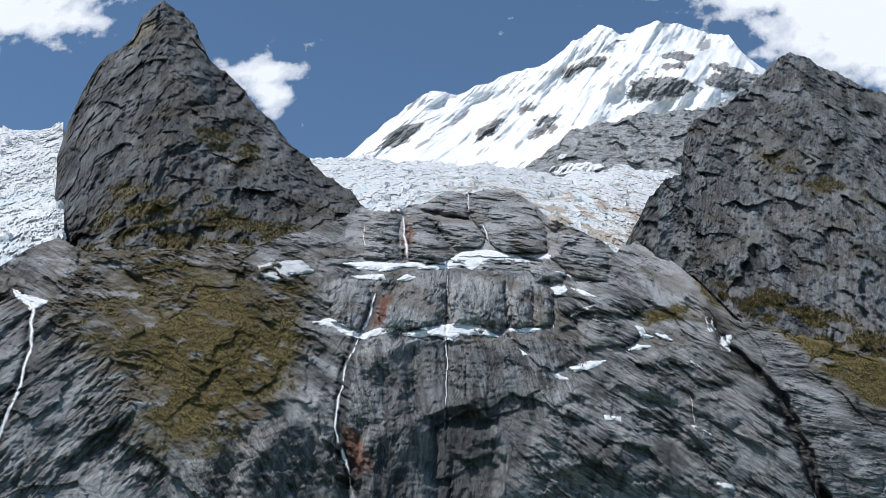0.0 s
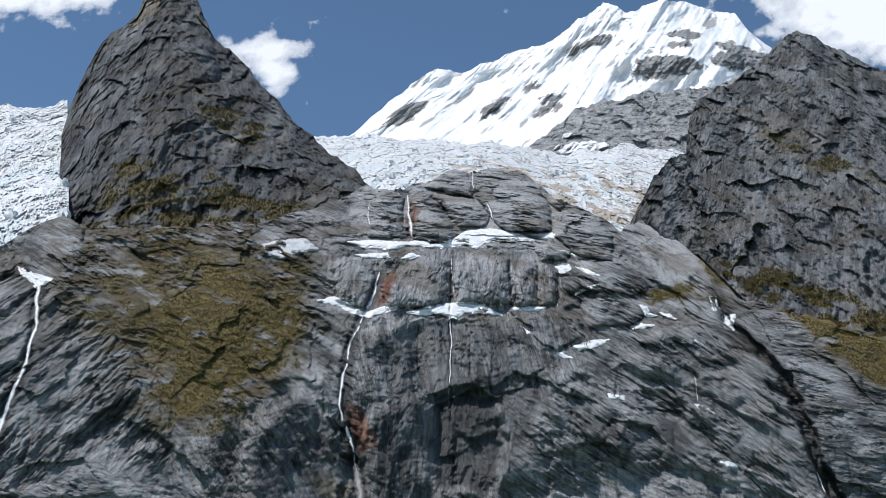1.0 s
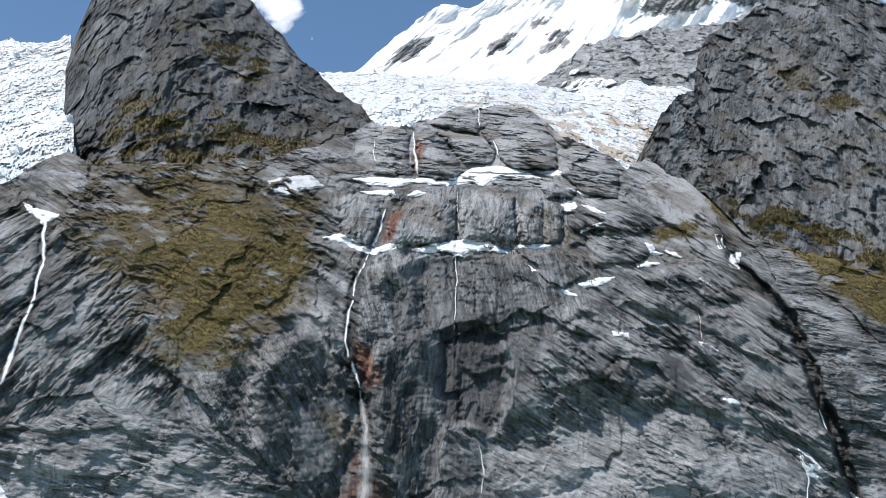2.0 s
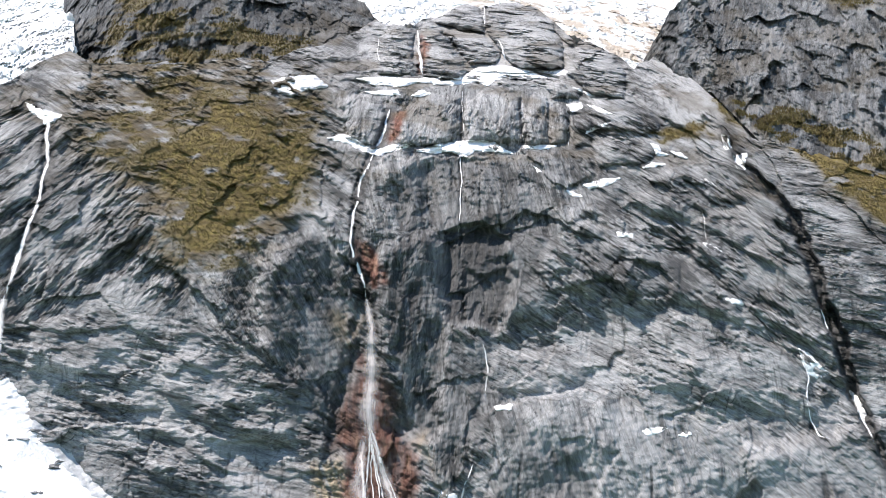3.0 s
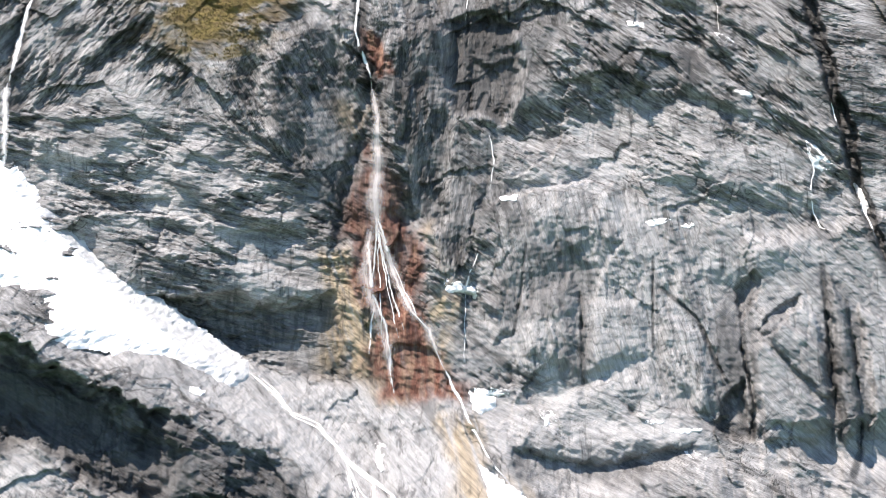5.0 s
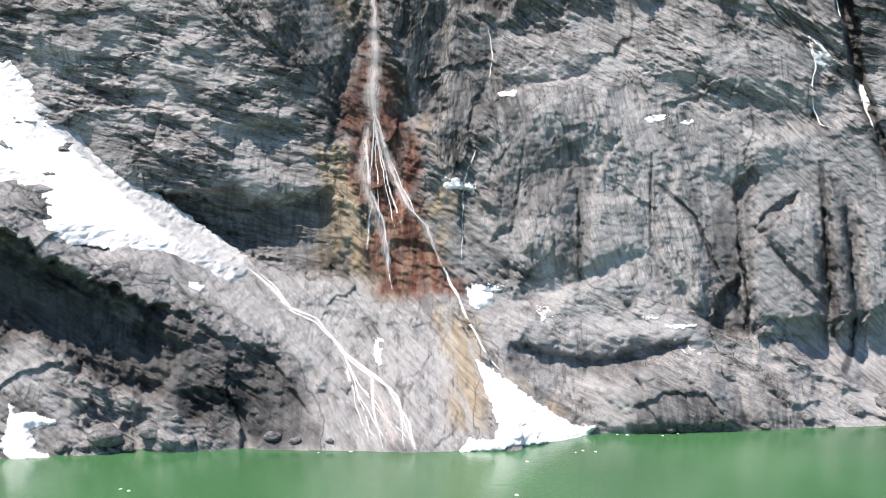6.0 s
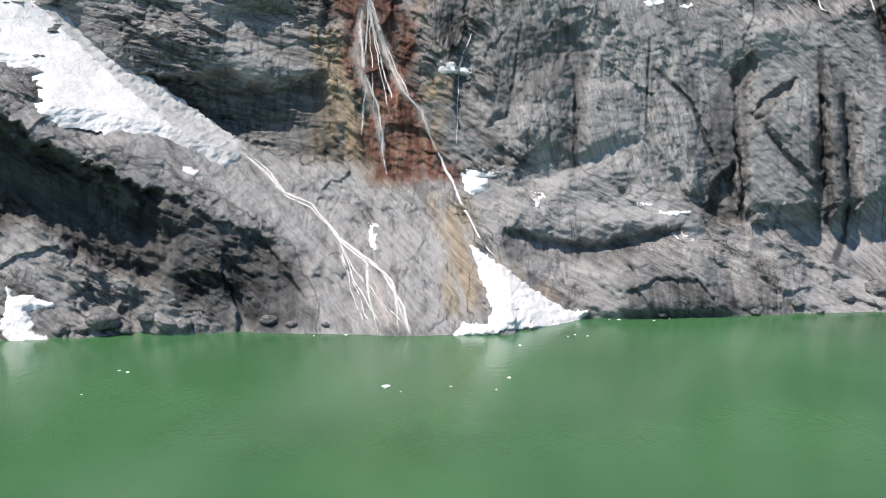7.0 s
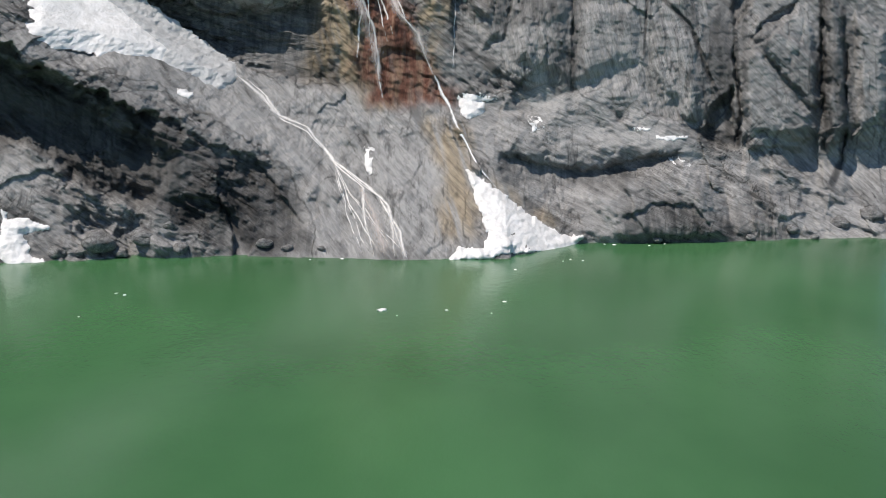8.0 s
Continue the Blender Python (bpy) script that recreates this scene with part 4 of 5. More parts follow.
def crag(scale, dip, seed, ribs=(), coarse=1.0):
    """Relief of a rock peak: ribs, buttresses and beds; their tone and bedding go into look_of."""
    def carve(x, z, v):
        a = radians(dip)
        wx, wz = x + 0.2 * scale * fbm(x / scale, z / scale, 3, seed), z + 0.2 * scale * fbm(x / scale, z / scale, 3, seed + 3)
        s, n = x * math.cos(a) + z * math.sin(a), -x * math.sin(a) + z * math.cos(a)
        planes = facets(wx / (0.55 * scale), wz / (1.0 * scale), seed, 0.9, 0.6, 0.0)
        d = 0.2 * scale * ridged(wx / scale / 1.3, wz / scale / 4.0, 3, seed + 5, 0.5) + 0.2 * scale * planes
        d += 0.08 * scale * facets(wx / (0.22 * scale), wz / (0.42 * scale), seed + 8, 0.9, 0.7, 0.05)
        h, tone = rock(s / coarse, n / coarse, seed, 0.75, 0.12)
        # flutes that run down the face
        d += coarse * h + 2.4 * ridged(x / 9 + 0.6 * fbm(x / 30, z / 30, 2, seed), z / 30, 5, seed + 15, 0.62) + 0.9 * facets(x / 5, z / 7, seed + 19, 1.0, 0.8, 0.05) + 0.6 * fbm(x / 3, z / 4.5, 3, seed + 13, 0.6)
        for line, reach, metres in ribs:
            d += metres * np.exp(-beside(x, z, line, reach * 4) / reach)
        zero = np.zeros_like(x)
        look_of[seed] = {"tone": np.stack([tone + 0.5 * planes + 0.7 * fbm(x / 9, z / 34, 5, seed + 17, 0.6), zero + 0.35, zero], -1), "bed": np.stack([s, n, zero], -1)}
        return d
    return carve


look_of = {}
SCAR = [(-277, 690), (-276, 715), (-262, 728), (-248, 715), (-250, 696), (-264, 682)]


def peak_attrs(turf_areas, seed, clean=0.0):
    def attrs(x, z, v, d):
        x, z = x.astype(np.float32), z.astype(np.float32)
        zero = np.zeros(x.shape, np.float32)
        grass = zero.copy()
        for k, (o, w) in enumerate(turf_areas):
            grass = np.maximum(grass, w * within(x, z, o, 30, 12, seed + k)) 
        grass = grass * smooth(-0.25, 0.2, fbm(x / 25, z / 14, 4, seed + 20))
        lichen = 0.3 * smooth(0.1, 0.5, fbm(x / 60, z / 30, 4, seed + 30))
        bleach = 0.5 * smooth(0.2, 0.6, fbm(x / 30, z / 60, 4, seed + 35))
        wet_or_shade = 0.5 * smooth(0.15, 0.5, fbm(x / 20, z / 70, 4, seed + 40))
        wet_or_shade, lichen = wet_or_shade * (1 - clean), lichen * (1 - clean)
        scar = 0.45 * within(x, z, SCAR, 6, 3, seed + 45)
        return {"stain_shade": np.stack([zero, scar, wet_or_shade * (1 - scar)], -1), "growth": np.stack([grass, bleach, lichen], -1), **look_of[seed - 10]}
    return attrs


HORN_CREST = [(-279, 700, 391), (-281, 740, 426), (-275, 780, 455), (-291, 812, 502), (-303, 832, 515), (-314, 850, 560), (-316, 870, 602), (-309, 880, 646), (-295, 890, 684), (-275, 895, 706), (-270, 900, 732), (-251, 900, 754), (-233, 900, 745), (-217, 895, 719), (-200, 890, 686), (-162, 870, 631), (-134, 860, 601), (-111, 850, 564), (-90, 840, 542), (-49, 800, 481), (-36, 780, 463)]
horn = massif("rock_horn", [(-285, 620, 310), (-180, 632, 330), (-60, 660, 360), (-30, 700, 400)], HORN_CREST, 390, 370, 1.0,
              crag(42, -78, 300, [([(-255, 740), (-235, 640), (-205, 540), (-190, 440)], 28, 30)]),
              peak_attrs([([(-230, 470), (-120, 440), (-60, 400), (-150, 360), (-240, 400)], 0.8), ([(-190, 560), (-140, 560), (-110, 500), (-170, 500)], 0.6)], 310), 6, PEAK, 260)
tagged(horn, "dark grey pyramid of rock with brown turf on its lower ribs", "mountain")
BUTTRESS_CREST = [(141, 760, 413), (160, 760, 446), (173, 760, 469), (195, 780, 494), (207, 790, 504), (223, 830, 557), (235, 840, 582), (260, 860, 608), (305, 880, 644), (327, 890, 669), (355, 900, 691), (371, 900, 688), (395, 900, 672), (419, 900, 653), (438, 900, 644), (478, 880, 584), (518, 860, 528)]
buttress = massif("rock_buttress", [(138, 735, 395), (190, 722, 390), (215, 672, 325), (300, 652, 290), (460, 650, 255)], BUTTRESS_CREST, 390, 340, 1.0, crag(34, 70, 340),
                  peak_attrs([([(190, 390), (250, 360), (330, 310), (330, 280), (230, 330)], 0.9), ([(270, 540), (330, 500), (360, 460), (300, 480)], 0.5)], 350), 6, SLATE, 260)
tagged(buttress, "dark grey blocky rock buttress with steep slabs", "mountain")

BAND_CREST = [(138, 1700, 970), (208, 1700, 1008), (260, 1700, 1064), (351, 1700, 1083), (432, 1700, 1103), (519, 1700, 1114), (610, 1700, 1155)]
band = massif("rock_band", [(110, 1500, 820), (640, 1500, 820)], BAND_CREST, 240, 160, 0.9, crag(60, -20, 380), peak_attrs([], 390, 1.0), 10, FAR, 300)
tagged(band, "grey rock band between glacier and snow face", "mountain")


def firn_carve(x, z, v):
    q = x - 0.5 * z
    d = 110 * fbm(x / 420, z / 420, 3, 400) + 42 * ridged(q / 130, z / 700, 3, 404, 0.5)
    return (d + 9 * ridged(q / 34, z / 260, 4, 408, 0.6) + 5 * facets(q / 50, z / 120, 410, 0.8, 0.6, 0.1) + 3 * fbm(x / 22, z / 22, 3, 411)) * (0.25 + 0.75 * np.clip(v * 3, 0, 1))


BARE = [
    [(645, 1776), (691, 1793), (749, 1775), (693, 1740)],
    [(647, 1723), (692, 1726), (681, 1695), (649, 1698)],
    [(773, 1726), (805, 1743), (887, 1682), (848, 1605), (755, 1564), (718, 1623), (775, 1674)],
    [(528, 1623), (604, 1657), (682, 1631), (691, 1572), (594, 1539), (521, 1531)],
    [(391, 1762), (452, 1789), (525, 1776), (463, 1736), (381, 1718)],
    [(-116, 1421), (-81, 1509), (-39, 1550), (-3, 1525), (-25, 1460), (-67, 1404)],
]
BARE += [
    [(137, 1419), (146, 1476), (190, 1516), (203, 1492), (173, 1435)],
    [(258, 1427), (304, 1508), (339, 1499), (299, 1411), (263, 1387)],
    [(242, 1557), (279, 1599), (278, 1566), (255, 1541)],
]


def firn_attrs(x, z, v, d):
    x, z = x.astype(np.float32), z.astype(np.float32)
    rock = np.zeros(x.shape, np.float32)
    for k, o in enumerate(BARE):
        rock = np.maximum(rock, within(x, z, o, 34, 14, 430 + k))
    q = x - 0.5 * z
    rock = smooth(0.25, 0.6, rock + 0.75 * fbm(q / 16, z / 90, 5, 420, 0.65)) * smooth(0.0, 0.25, rock)
    rock = np.maximum(rock, 0.7 * smooth(0.7, 0.85, fbm(q / 50, z / 160, 4, 425, 0.6)))
    zero = np.zeros_like(rock)
    return {"cover": np.stack([rock, zero, zero], -1)}


SNOW_CREST = [(-320, 2700, 1513), (-198, 2700, 1556), (-152, 2700, 1609), (-90, 2700, 1663), (-43, 2700, 1717), (21, 2700, 1753), (133, 2700, 1762), (214, 2700, 1799), (345, 2700, 1852), (395, 2700, 1874), (439, 2700, 1932), (515, 2700, 1977), (579, 2700, 1947), (682, 2700, 1994), (747, 2700, 1986), (810, 2700, 1960), (891, 2700, 1941), (918, 2700, 1892), (976, 2700, 1838), (1020, 2700, 1796), (1159, 2700, 1648)]
snow_peak = massif("snow_mountain", [(-500, 1900, 950), (1300, 1900, 950)], SNOW_CREST, 600, 250, 0.95, firn_carve, firn_attrs, 12, FIRN, 500, 0, "snow_face", 0.6)
tagged(snow_peak, "bright white fluted snow peak with bare rock outcrops", "mountain")


def serac(scale, seed, flat):
    def carve(x, z, v):
        z = z / flat
        wx, wz = x + 0.7 * scale * fbm(x / scale, z / scale, 4, seed), z + 0.7 * scale * fbm(x / scale, z / scale, 4, seed + 2)
        d = 0.5 * scale * facets(wx / scale, wz / scale * 1.6, seed, 0.7, 1.0, 0.1) + 0.22 * scale * facets(wx / scale * 2.6, wz / scale * 3.4, seed + 3, 0.8, 1.0, 0.1)
        d += 0.4 * scale * ridged(wx / scale / 1.2, wz / scale / 0.8, 5, seed + 5, 0.65)
        return d + 2.2 * scale * fbm(x / scale / 9, z / scale / 7, 3, seed + 9)
    return carve


def ice_attrs(dirty, seed):
    def attrs(x, z, v, d):
        z = z / 3
        blue = 0.3 * smooth(0.0, 0.5, fbm(x / 30, z / 12, 4, seed)) * smooth(0.9, 0.3, v)
        dirt = dirty * smooth(-0.05, 0.4, 1.3 * fbm(x / 22, z / 9, 5, seed + 4, 0.65) + 0.42 - 1.5 * v) * smooth(-20, 40, x)
        return {"cover": np.stack([np.zeros_like(v), blue, dirt], -1)}
    return attrs


ICE_TOP = [(-165, 1250, 764), (-91, 1250, 768), (-34, 1250, 764), (30, 1250, 759), (81, 1250, 763), (145, 1250, 747), (180, 1250, 742), (246, 1250, 754), (331, 1250, 743)]
ICE_FOOT = [(-46, 754, 450), (-25, 767, 460), (1, 781, 468), (12, 816, 495), (48, 833, 505), (80, 820, 490), (105, 791, 463), (122, 754, 426), (148, 738, 408)]
icefall = massif("icefall", ICE_FOOT, ICE_TOP, 460, 270, 1.0, serac(11, 450, 3.0), ice_attrs(0.9, 460), 7, ICE, 200, 6, "ice_face")
tagged(icefall, "broken white glacier icefall with pale blue seracs", "glacier")
SIDE_TOP = [(-570, 1100, 729), (-475, 1100, 731), (-437, 1100, 729), (-405, 1100, 734)]
SIDE_FOOT = [(-287, 592, 327), (-249, 612, 345), (-240, 627, 362), (-229, 642, 375), (-234, 668, 393)]
side_ice = massif("hanging_glacier", SIDE_FOOT, SIDE_TOP, 260, 260, 1.0, serac(9, 480, 1.6), ice_attrs(0.0, 490), 8, ICE, 200, 5, "ice_face")
tagged(side_ice, "crevassed white hanging glacier beside the rock horn", "glacier")


# bare rock ribs that stand out of the snow face
def outcrop(owner, outline, parent, seed, name="rock_outcrop", material=None, label="bare grey-brown rock in the snow face", broken=1.25):
    pts, at, x, z = SURFACES[owner]
    n = x.shape[0]
    w = within(x.astype(np.float32), z.astype(np.float32), outline, 34, 14, seed)
    w = smooth(0.35, 0.65, w + broken * fbm((x - 0.5 * z) / 13, z / 70, 5, 420, 0.7)) * smooth(0.0, 0.3, w)
    front = pts[:n]
    d = front - np.array([0, 0, EYE])
    raised = front - d / np.linalg.norm(d, axis=-1, keepdims=True) * ((9 + 12 * ridged((x - 0.5 * z) / 20, z / 50, 4, seed, 0.6)) * w - 3)[..., None]
    keep = np.minimum.reduce([w[:-1, :-1], w[1:, :-1], w[:-1, 1:], w[1:, 1:]]) > 0.3
    if not keep.any():
        return
    i = np.arange(x.size, dtype=np.int32).reshape(x.shape)
    quads = np.stack([i[:-1, :-1], i[:-1, 1:], i[1:, 1:], i[1:, :-1]], -1)[keep]
    used, inverse = np.unique(quads, return_inverse=True)
    me = bpy.data.meshes.new(name)
    me.vertices.add(len(used))
    me.vertices.foreach_set("co", raised.reshape(-1, 3)[used].reshape(-1).astype(np.float32))
    fill_faces(me, inverse.reshape(-1, 4))
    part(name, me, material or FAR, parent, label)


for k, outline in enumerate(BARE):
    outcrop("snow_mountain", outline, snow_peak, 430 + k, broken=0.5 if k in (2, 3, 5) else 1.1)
TONGUES = [
    [(217, 932), (235, 961), (274, 958), (315, 941), (286, 927), (249, 921)],
    [(167, 934), (195, 944), (220, 975), (234, 991), (225, 960), (199, 929)],
]
for k, outline in enumerate(TONGUES):
    outcrop("rock_band", outline, band, 470 + k, "snow_tongue", SNOW, "white snow tongue on the rock band", 0.1)


def slope_turf(owner, parent, count, size, seed):
    """Tussocks where the turf attribute of a mountain side is strong."""
    pts, at, x, z = SURFACES[owner]
    r = np.random.RandomState(seed)
    g = at["growth"][..., 0].reshape(-1)
    pick = np.flatnonzero(g > 0.35)
    if len(pick) == 0:
        return
    root = pts.reshape(-1, 3)[r.choice(pick, count)] + r.uniform(-1, 1, (count, 3)) * [1.2, 0.6, 0.4]
    part("turf", tuft_mesh("turf", root, size, r), GRASS, parent, "brown tussock turf on ledges")


def ice_towers(owner, parent, count, lo, hi, seed):
    """Single towers of ice that lean out of the broken glacier."""
    pts, at, x, z = SURFACES[owner]
    r = random.Random(seed)
    nv, nu = x.shape
    for k in range(count):
        i, j = int(nv * r.uniform(lo, hi)), int(nu * r.uniform(0.04, 0.96))
        size = r.uniform(1.4, 3.8)
        bm = bmesh.new()
        bmesh.ops.create_cube(bm, size=2)
        bmesh.ops.subdivide_edges(bm, edges=bm.edges[:], cuts=3, use_grid_fill=True)
        for v in bm.verts:
            s = 1 + 0.6 * noise.noise(v.co * 0.9 + Vector((k * 3.7, seed, 0))) + 0.35 * noise.noise(v.co * 2.6 + Vector((k, 0, seed)))
            top = 0.72 if v.co.z > 0.5 else 1.0
            v.co = Vector((v.co.x * s * top * size, v.co.y * s * top * size * 0.8, v.co.z * s * size * 1.15))
        me = bpy.data.meshes.new("serac")
        bm.to_mesh(me)
        bm.free()
        ob = part("serac", me, ICE, parent)
        ob.matrix_local = Matrix.Translation(Vector([float(c) for c in pts[i, j]])) @ pose(0, 0, 0, r.uniform(-25, 15), r.uniform(-20, 20), r.uniform(0, 180))


ice_towers("icefall", icefall, 46, 0.05, 0.75, 31)
ice_towers("hanging_glacier", side_ice, 24, 0.05, 0.9, 32)


# ---- clouds ----
def build_clouds():
    u, v = np.meshgrid(np.linspace(-0.62, 0.68, 200), np.linspace(0.5, 0.92, 80), indexing="xy")
    c = np.zeros_like(u)
    for cx, cz, sx, sz, w in ((-0.38, 0.706, 0.06, 0.024, 1.1), (-0.44, 0.725, 0.1, 0.042, 1.4), (-0.172, 0.64, 0.044, 0.018, 1.3), (-0.157, 0.61, 0.024, 0.026, 1.2),
                              (0.27, 0.742, 0.05, 0.014, 0.9), (0.40, 0.742, 0.11, 0.04, 1.6), (0.49, 0.70, 0.13, 0.08, 1.7)):
        c = np.maximum(c, w * np.exp(-((u - cx) / sx) ** 2 - ((v - cz) / sz) ** 2))
    c = c - 0.16 + 0.34 * fbm(u * 24, v * 36, 5, 520, 0.65)
    far = 3700
    pts = np.stack([u * far, np.full_like(u, far), EYE + v * far], -1)
    return grid_mesh("clouds", pts, {"cover": np.stack([c, c, c], -1)})


def cloud_material():
    mat = bpy.data.materials.new("cloud_white")
    mat.use_nodes = True
    nt, links = mat.node_tree.nodes, mat.node_tree.links
    nt.remove(nt["Principled BSDF"])
    co = nt.new("ShaderNodeTexCoord").outputs["Object"]
    n = noise_node(nt, links, co, 0.012, detail=9, rough=0.68)
    c = calc(nt, links, "ADD", channels(nt, links, "cover")[0], calc(nt, links, "MULTIPLY", calc(nt, links, "SUBTRACT", n, 0.5), 1.1))
    glow, clear, join = nt.new("ShaderNodeEmission"), nt.new("ShaderNodeBsdfTransparent"), nt.new("ShaderNodeMixShader")
    glow.inputs[0].default_value, glow.inputs[1].default_value = (0.86, 0.89, 0.93, 1), 1.1
    links.new(ramp(nt, links, c, [(0.25, G3(0)), (0.5, G3(0.6)), (0.95, G3(1))]), join.inputs[0])
    links.new(clear.outputs[0], join.inputs[1])
    links.new(glow.outputs[0], join.inputs[2])
    links.new(join.outputs[0], nt["Material Output"].inputs[0])
    return mat


clouds = part("clouds", build_clouds(), cloud_material())
tagged(clouds, "thin white fair-weather clouds in a blue sky", "cloud", kind="structure")


# ---- snow patches on the cliff ----
def drift(outline, material, label, thick=1.0, cell=0.45, group="snow patches on the cliff", name="snow_patch", base=0):
    """A lens of snow that lies on the face inside an outline."""
    px, pz = [p[0] for p in outline], [p[1] for p in outline]
    pad = 7 if base < 0 else 1.5
    nx, nz = int((max(px) - min(px) + 2 * pad) / cell) + 2, int((max(pz) - min(pz) + 2 * pad) / cell) + 2
    x, z = np.meshgrid(min(px) - pad + cell * np.arange(nx), min(pz) - pad + cell * np.arange(nz), indexing="xy")
    x, z = x.astype(np.float32), z.astype(np.float32)
    d = area(x, z, outline) + 0.7 + 0.8 * fbm(x / 3.5, z / 2.5, 4, int(abs(px[0]) + abs(pz[0])) % 50)
    thick = thick * table(z, [(250, 1.0), (320, 2.2), (400, 3.2)])
    lift = np.where(d > 0, thick * (0.2 + np.clip(d / 3, 0, 1)) + 0.3 * fbm(x / 4, z / 3, 3, 8), -1.6)
    if base < 0:
        pts = face(x, z, np.minimum(np.maximum(thick * (0.5 + d / 6), -7), thick) + 0.5 * fbm(x / 14, z / 10, 3, 8), -1)
    else:
        soft = np.clip(d / 2.5, 0, 1)
        pts = face(x, z, lift) * (1 - soft[..., None]) + face(x, z, lift + 0.35, 0) * soft[..., None]
    i = np.arange(nx * nz, dtype=np.int32).reshape(nz, nx)
    keep = np.maximum.reduce([d[:-1, :-1], d[1:, :-1], d[:-1, 1:], d[1:, 1:]]) > (-5 if base < 0 else 0)
    quads = np.stack([i[:-1, :-1], i[:-1, 1:], i[1:, 1:], i[1:, :-1]], -1)[keep]
    used, inverse = np.unique(quads, return_inverse=True)
    me = bpy.data.meshes.new(name)
    me.vertices.add(len(used))
    me.vertices.foreach_set("co", pts.reshape(-1, 3)[used].reshape(-1).astype(np.float32))
    fill_faces(me, inverse.reshape(-1, 4))
    return tagged(part(name, me, material), label, "snow patch", group)


drift([(-2.3, 371.9), (16.1, 383.5), (26.7, 396.5), (43.7, 402.4), (62.7, 397.6), (72.1, 389.6), (64.2, 387.6), (46.5, 388.4), (35.8, 380.2), (32.9, 373.1), (25.8, 377.9), (11.0, 372.4)], SNOW, "long bright snow patch along a rock ledge", 0.7)
drift([(-12.0, 309.7), (1.2, 316.2), (19.2, 320.9), (32.8, 320.6), (43.7, 311.7), (32.4, 312.1), (21.2, 312.3), (16.6, 306.5), (5.6, 310.7), (-3.2, 308.2)], SNOW, "long bright snow patch along a rock ledge", 0.7)
drift([(-51.1, 373.1), (-35.9, 376.9), (-15.5, 376.6), (1.2, 380.7), (1.2, 373.0), (-11.8, 373.3), (-23.6, 367.5), (-41.3, 368.0)], SNOW, "long bright snow patch along a rock ledge", 0.7)
drift([(-45.6, 360.2), (-25.8, 363.6), (-23.8, 359.4), (-37.3, 358.1)], SNOW, "small white snow patch on a rock ledge", 0.5)
drift([(-63.4, 316.2), (-55.1, 320.1), (-48.2, 316.4), (-40.2, 309.8), (-34.7, 307.0), (-32.4, 304.2), (-37.8, 305.5), (-45.5, 308.7), (-52.4, 313.2)], SNOW, "small white snow patch on a rock ledge", 0.5)
drift([(-37.9, 307.7), (-26.2, 313.4), (-15.3, 314.2), (-21.8, 310.5), (-34.5, 304.6)], SNOW, "small white snow patch on a rock ledge", 0.5)
drift([(88.8, 377.9), (93.6, 376.6), (102.6, 369.1), (97.3, 370.9)], SNOW, "small white snow patch on a rock ledge", 0.5)
drift([(82.9, 359.1), (91.7, 362.1), (92.6, 357.7), (85.1, 352.6)], SNOW, "small white snow patch on a rock ledge", 0.5)
drift([(96.4, 360.3), (103.1, 358.7), (110.9, 352.8), (103.7, 353.9)], SNOW, "small white snow patch on a rock ledge", 0.5)
drift([(91.8, 333.5), (98.4, 339.6), (107.8, 343.9), (100.2, 338.3)], SNOW, "small white snow patch on a rock ledge", 0.5)
drift([(131.9, 326.4), (136.1, 325.4), (136.0, 320.0), (140.7, 317.7), (133.5, 315.9)], SNOW, "small white snow patch on a rock ledge", 0.5)
drift([(143.3, 320.6), (148.6, 319.7), (152.3, 314.7), (146.6, 316.2)], SNOW, "small white snow patch on a rock ledge", 0.5)
drift([(122.8, 305.4), (128.7, 309.7), (137.5, 309.0), (129.3, 306.5)], SNOW, "small white snow patch on a rock ledge", 0.5)
drift([(83.6, 289.3), (96.5, 294.6), (107.0, 296.3), (98.3, 290.2), (87.9, 287.4)], SNOW, "small white snow patch on a rock ledge", 0.5)
drift([(74.0, 284.9), (77.9, 284.0), (82.5, 281.1), (77.3, 281.8)], SNOW, "small white snow patch on a rock ledge", 0.5)
drift([(159.9, 298.2), (165.7, 293.7), (162.6, 294.7)], SNOW, "small white snow patch on a rock ledge", 0.5)
drift([(149.7, 252.4), (155.1, 250.1), (159.4, 247.2), (152.9, 247.9)], SNOW, "small white snow patch on a rock ledge", 0.5)
drift([(56.5, 301.6), (59.9, 297.9), (58.0, 297.5)], SNOW, "small white snow patch on a rock ledge", 0.5)
drift([(195.4, 189.7), (200.3, 187.2), (203.4, 183.0), (209.2, 177.4), (202.2, 174.1), (197.6, 177.2), (195.8, 182.4)], SNOW, "small white snow patch on a rock ledge", 0.5)
drift([(220.2, 167.8), (223.4, 164.0), (225.9, 155.1), (223.3, 149.6), (222.2, 157.6), (220.8, 163.9)], SNOW, "small white snow patch on a rock ledge", 0.5)
drift([(103.5, 143.5), (109.7, 145.5), (116.7, 145.6), (111.5, 143.6), (106.4, 142.3)], SNOW, "small white snow patch on a rock ledge", 0.5)
drift([(121.6, 141.7), (127.8, 143.3), (125.1, 140.9)], SNOW, "small white snow patch on a rock ledge", 0.5)
drift([(15.5, 104.8), (16.0, 109.2), (0.6, 113.5), (0.6, 107.9), (9.4, 107.4)], SNOW, "small white snow patch on a rock ledge", 0.2)
drift([(12.6, 59.7), (24.4, 57.5), (24.8, 54.5), (17.8, 50.7), (14.0, 52.7)], SNOW, "small white snow patch on a rock ledge", 0.5)
